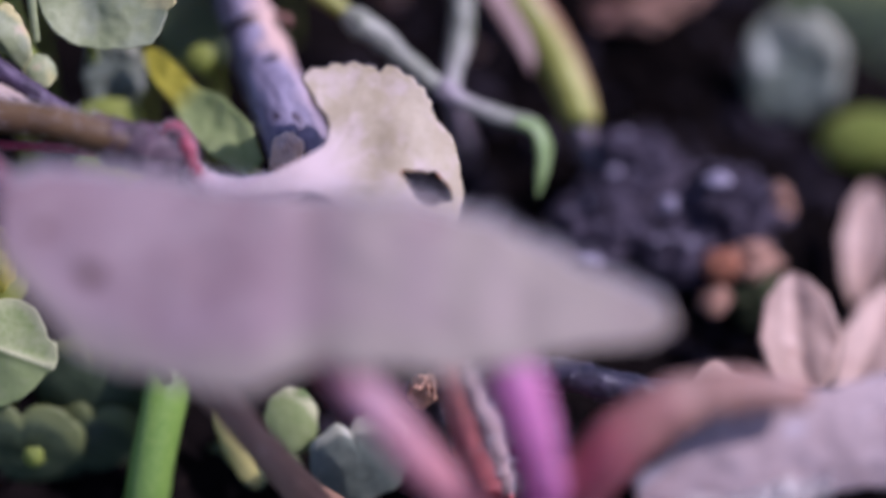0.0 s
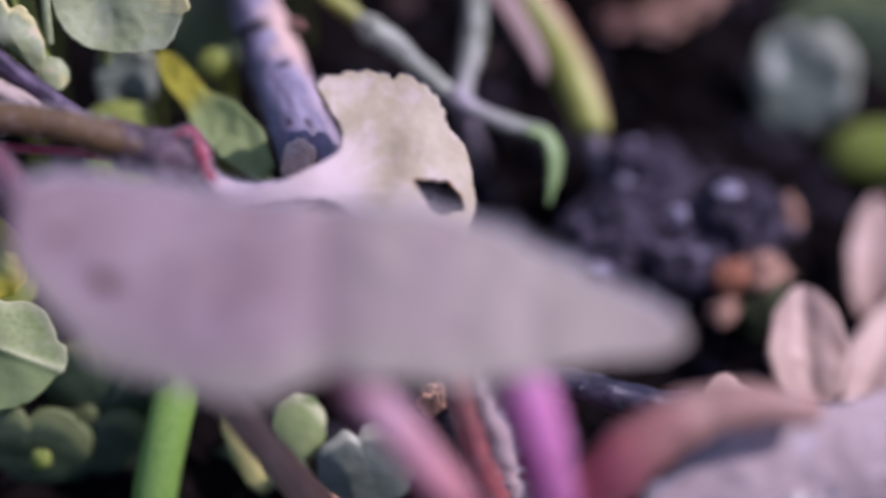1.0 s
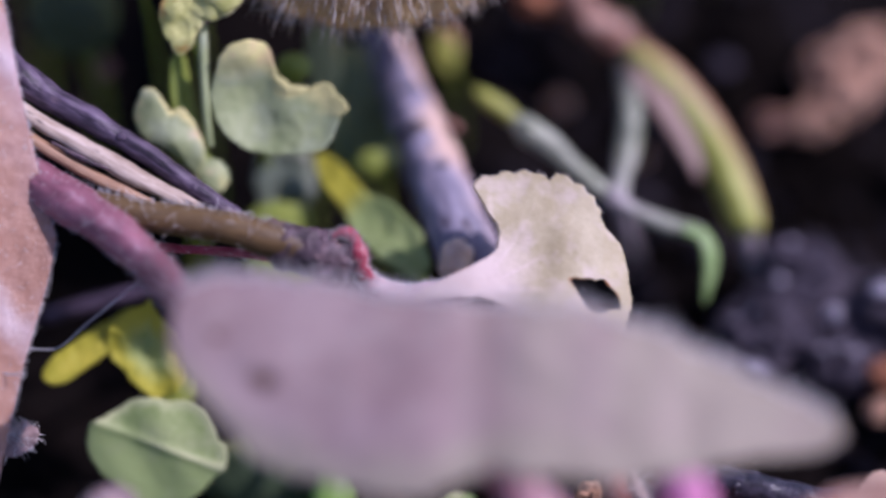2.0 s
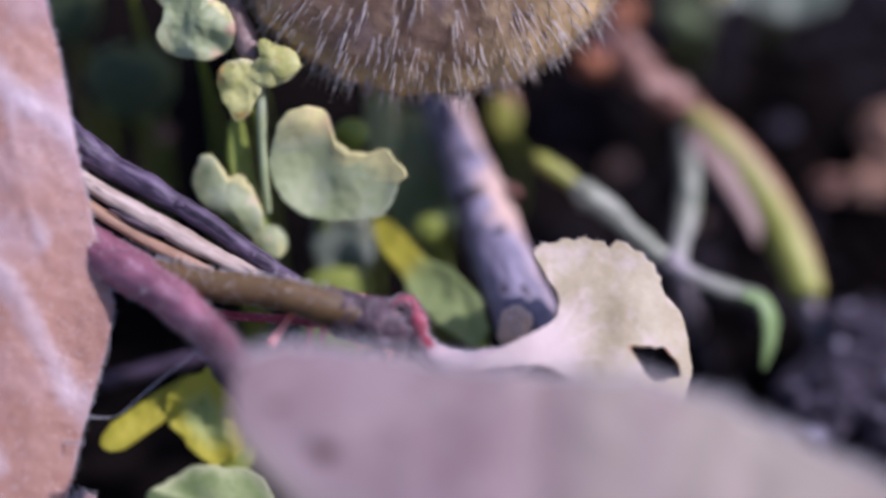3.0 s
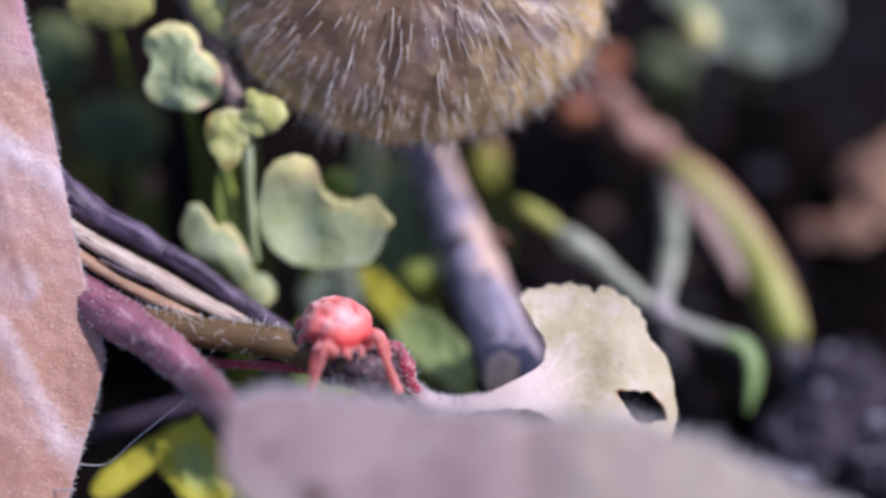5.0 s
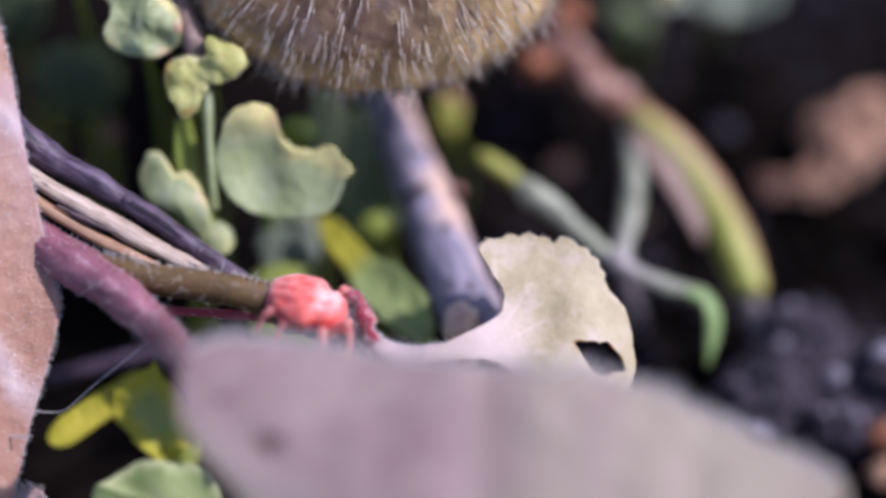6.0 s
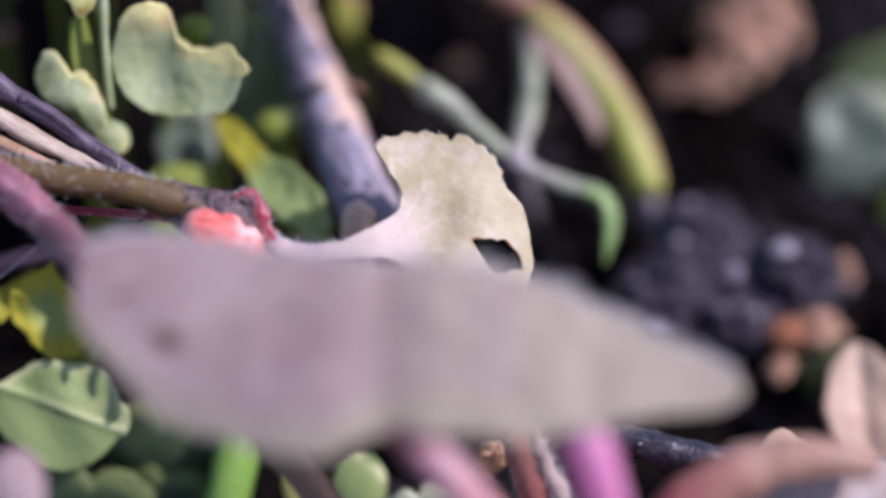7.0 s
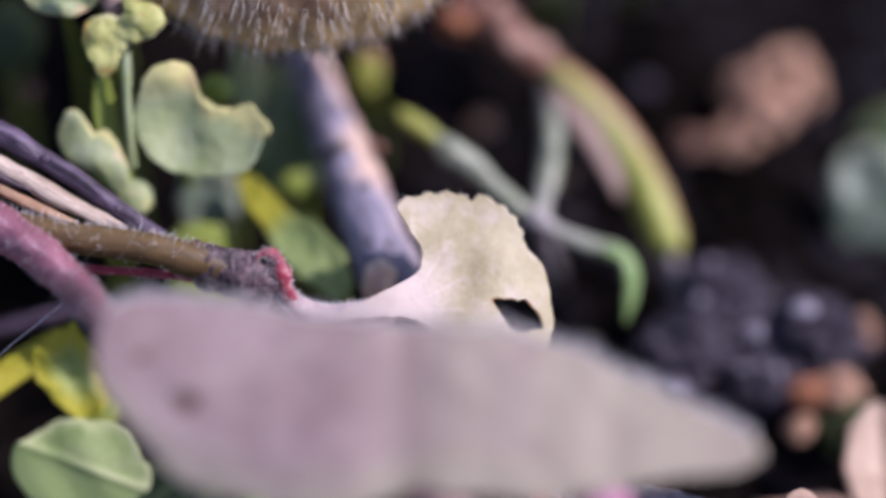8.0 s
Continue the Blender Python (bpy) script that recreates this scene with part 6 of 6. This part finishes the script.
# ---- the red mite ----
def mite():
    t = thing("red_mite", (0, 0, 0), "red velvet mite with pale pink legs walking on the twig", "mite")
    verts, faces, red, pale_sheen = [], [], [], []
    n, m = 36, 64
    for i in range(n + 1):
        th = math.pi * i / n
        for k in range(m):
            ph = 2 * math.pi * k / m
            d = Vector((math.cos(th), math.sin(th) * math.cos(ph), math.sin(th) * math.sin(ph)))
            wide = 1.0 + 0.06 * d.x - 0.20 * math.exp(-((d.x - 0.38) / 0.15) ** 2)
            p = Vector((d.x * 1.52, d.y * 1.26 * wide, d.z * 0.90 * wide))
            dent = 0.0
            wx, wy = p.x + 0.22 * noise.noise(d * 2.6), p.y + 0.22 * noise.noise(d * 2.6 + Vector((7, 3, 1)))
            for cx, cy in ((0.62, 0.3), (0.62, -0.3), (0.15, 0.6), (0.15, -0.6), (-0.2, 0.0), (-0.55, 0.42), (-0.55, -0.42), (-0.95, 0.15), (-1.1, -0.3), (-0.75, 0.9), (-0.75, -0.9)):
                dent += math.exp(-(((wx - cx) / 0.25) ** 2 + ((wy - cy) / 0.17) ** 2))
            # dimples and front band are redder skin; the redder underside paints shade
            red.append(min(1.0, 0.85 * dent * max(0.0, min(1.0, d.z * 2)) + 1.1 * math.exp(-((d.x - 0.55) / 0.28) ** 2 - ((d.z - 0.12) / 0.28) ** 2) + 1.5 * max(0.0, 0.4 - d.z) + 0.5 * max(0.0, d.x - 0.3)) - 0.1)
            # pale top and front paint the sunlit sheen of the velvet
            pale_sheen.append(0.66 * max(0.0, min(1.0, (d.z - 0.42) * 2.5)) * max(0.0, min(1.0, 0.55 + 1.1 * d.x)) + 1.1 * max(0.0, min(1.0, (d.x - 0.55) * 4)) * max(0.0, min(1.0, 0.2 - d.z * 1.8)) - 0.35 * dent)
            p -= d * 0.19 * dent * max(0.0, d.z)
            p += d * (0.05 * noise.noise(d * 3.0) + 0.03 * noise.noise(d * 7.0))
            verts.append(p + Vector((-0.15, 0, 0.60)))
    for i in range(n):
        for k in range(m):
            q = (k + 1) % m
            faces.append((i * m + k, i * m + q, (i + 1) * m + q, (i + 1) * m + k))
    body = (verts, faces)
    solid("body", *body, M_MITE, (0, 0, 0), t, "plump velvety red body with dimples", marks=red, marks2=pale_sheen)
    v, f = hairs(fuzz_on(body, 2600, 20, lambda p, n: n.z > 0.1), 0.11, 0.010, 0.3, 21)
    tagged(solid("velvet", v, f, M_VELVET, (0, 0, 0), t, "short pink velvet hairs"), kind="stuff")
    for sgn in (-1, 1):
        v, f = tube([(1.15, 0.22 * sgn, 0.45), (1.45, 0.28 * sgn, 0.42), (1.65, 0.2 * sgn, 0.25)], [(0, 0.16), (0.6, 0.13), (1, 0.05)], 12, 10, 0.05)
        solid("palp", v, f, M_MITE_PALE, (0, 0, 0), t)
        v, f = lump((1.02, 0.42 * sgn, 0.85), (0.07, 0.07, 0.07), 3, 0.05, 8)
        solid("eye", v, f, M_EYE, (0, 0, 0), t, "tiny dark eye")
    legs = []
    for row, (px, ax, reach) in enumerate(((1.05, 18, 1.0), (0.6, 62, 0.85), (-0.15, 112, 0.8), (-0.65, 142, 0.85))):
        for sgn in (-1, 1):
            a = radians(ax) * sgn
            d = Vector((math.cos(a), math.sin(a), 0))
            root = Vector((px, 0.62 * sgn, 0.3))
            z = Vector((0, 0, 1))
            if row:
                pts = [z * 0, d * reach * 0.35 + z * 0.22, d * reach * 0.72 + z * 0.20, d * reach * 1.0 - z * 0.18, d * reach * 1.08 - z * 0.60, d * reach * 1.16 - z * 0.80]
                v, f = tube(pts, [(0, 0.22), (0.25, 0.18), (0.32, 0.145), (0.5, 0.15), (0.58, 0.115), (0.85, 0.095), (1, 0.03)], 36, 12, 0.05, 0.5)
            else:
                pts = [z * 0, d * 0.5 + z * 0.04, d * 1.05]
                v, f = tube(pts, [(0, 0.22), (0.5, 0.17), (0.55, 0.14), (0.9, 0.16), (1, 0.10)], 20, 12, 0.06, 0.5)
            leg = solid("leg", v, f, M_MITE_PALE, (0, 0, 0), t, "coral pink hairy leg")
            hv, hf = hairs(fuzz_on((v, f), 130, 30 + row), 0.08, 0.008)
            tagged(solid("leg_hairs", hv, hf, M_VELVET, (0, 0, 0), leg), kind="stuff")
            leg.location = root * MM
            foot = None
            if not row:
                pts = [z * 0, d * 0.5 + z * 0.10, d * 1.3 + z * 0.08, d * 2.3, d * 2.5]
                v, f = tube(pts, [(0, 0.11), (0.2, 0.13), (0.5, 0.13), (0.8, 0.20), (0.94, 0.18), (1, 0.08)], 30, 12, 0.06, 0.5)
                foot = solid("foreleg", v, f, M_MITE_PALE, (0, 0, 0), leg, "club-shaped pink end of the front leg")
                foot.location = d * 1.02 * MM
            legs.append((leg, foot, root, d * 1.02, sgn, row))
    return t, legs


MITE, LEGS = mite()


def motions():
    """The mite climbs over the twig facing one way, turns about and walks on to the fan leaf's petiole."""
    way = [
        (0.00, 0.19, -3.35, 5.15, 28.5, -9.8, -162.5),
        (1.70, -0.02, -3.26, 5.21, 29.1, -7.4, -166.9),
        (2.30, -1.87, -1.91, 7.39, 44.9, -3.5, -176.5),
        (2.80, -3.90, -0.61, 9.67, 60.4, -5.0, 171.3),
        (3.10, -3.74, -0.62, 9.68, 62.1, -2.9, 170.2),
        (3.30, -3.74, -0.57, 9.83, 61.8, -1.2, 169.3),
        (3.40, -3.85, -0.30, 10.12, 59.8, 1.0, 173.7),
        (3.50, -4.08, 0.01, 10.57, 57.9, 3.4, 177.9),
        (3.60, -4.12, -0.03, 10.76, 56.0, 2.5, 178.3),
        (3.80, -4.43, 0.08, 11.39, 50.0, 0.0, 180.0),
        (4.00, -5.13, 0.08, 11.95, 41.0, -10.0, -168.7),
        (4.20, -5.35, -0.10, 12.10, 26.1, -15.4, -151.6),
        (4.50, -4.98, -0.32, 12.23, 19.6, -23.2, -132.1),
        (4.70, -4.41, -0.47, 12.28, 4.6, -29.7, -99.2),
        (5.20, -3.63, -0.64, 12.03, -14.6, -15.4, -53.6),
        (5.80, -3.48, -0.96, 11.81, -18.1, 1.2, -26.8),
        (6.00, -3.47, -1.40, 11.48, -19.1, 7.2, -21.6),
        (6.30, -3.01, -1.76, 11.22, -20.1, 12.9, -17.4),
        (6.60, -2.95, -1.97, 11.07, -20.4, 15.4, -16.3),
        (6.90, -2.92, -2.31, 10.83, -20.7, 17.3, -17.0),
        (7.20, -2.50, -2.44, 10.68, -20.4, 16.6, -18.8),
        (7.50, -1.57, -2.31, 10.58, -19.9, 13.8, -20.8),
        (7.70, -0.80, -2.42, 10.27, -19.5, 9.1, -19.1),
        (8.00, 0.07, -3.37, 9.01, -19.3, 4.4, -17.4),
    ]
    walk(MITE, [(t, pose(x * MM, y * MM, z * MM, rx, ry, rz)) for t, x, y, z, rx, ry, rz in way])
    for leg, foot, root, knee, sgn, row in LEGS:
        rows, bends = [], []
        for k in range(81):
            t = k / 10
            phase = 2 * math.pi * (t * 1.45 + 0.25 * row + (0.5 if sgn > 0 else 0))
            pace = 0.35 if 4.2 < t < 4.6 else 1.0
            swing, up = 16 * math.sin(phase) * pace, 10 * max(0.0, math.cos(phase)) * pace
            if row == 0:
                if sgn > 0:
                    high = [(2.5, 0), (2.7, 0.9), (2.8, 1), (2.9, 0.1), (3.4, 0.1), (3.5, 1), (3.6, 0.3), (3.7, 0.8), (3.8, 1), (3.9, 0.2), (4.1, 0), (4.35, 0), (4.5, 0.55), (4.6, 0.2), (4.9, 0)]
                    folded = [(5.5, 0), (5.8, 0.9), (6.1, 1), (7.1, 1), (7.4, 0.3), (7.6, 0.8), (7.8, 0)]
                else:
                    high = [(3.4, 0), (3.5, 1), (3.6, 0.4), (3.8, 0)]
                    folded = [(5.8, 0), (6.3, 0.4), (6.8, 0.2), (7.2, 0)]
                reach, fold_up = ramp_value(high, t), ramp_value(folded, t)
                lift = 52 * (1 - reach) + (70 if sgn > 0 else 112) * reach
                bend = 138 * (1 - reach) - 6 * reach
                up += lift * (1 - fold_up) + 98 * fold_up
                bends.append((t, pose(knee.x * MM, knee.y * MM, knee.z * MM, 0, bend * (1 - fold_up) + 152 * fold_up, 0)))
            rows.append((t, pose(root.x * MM, root.y * MM, root.z * MM, 0, -up, swing * sgn)))
        walk(leg, rows)
        if foot:
            walk(foot, bends)


motions()
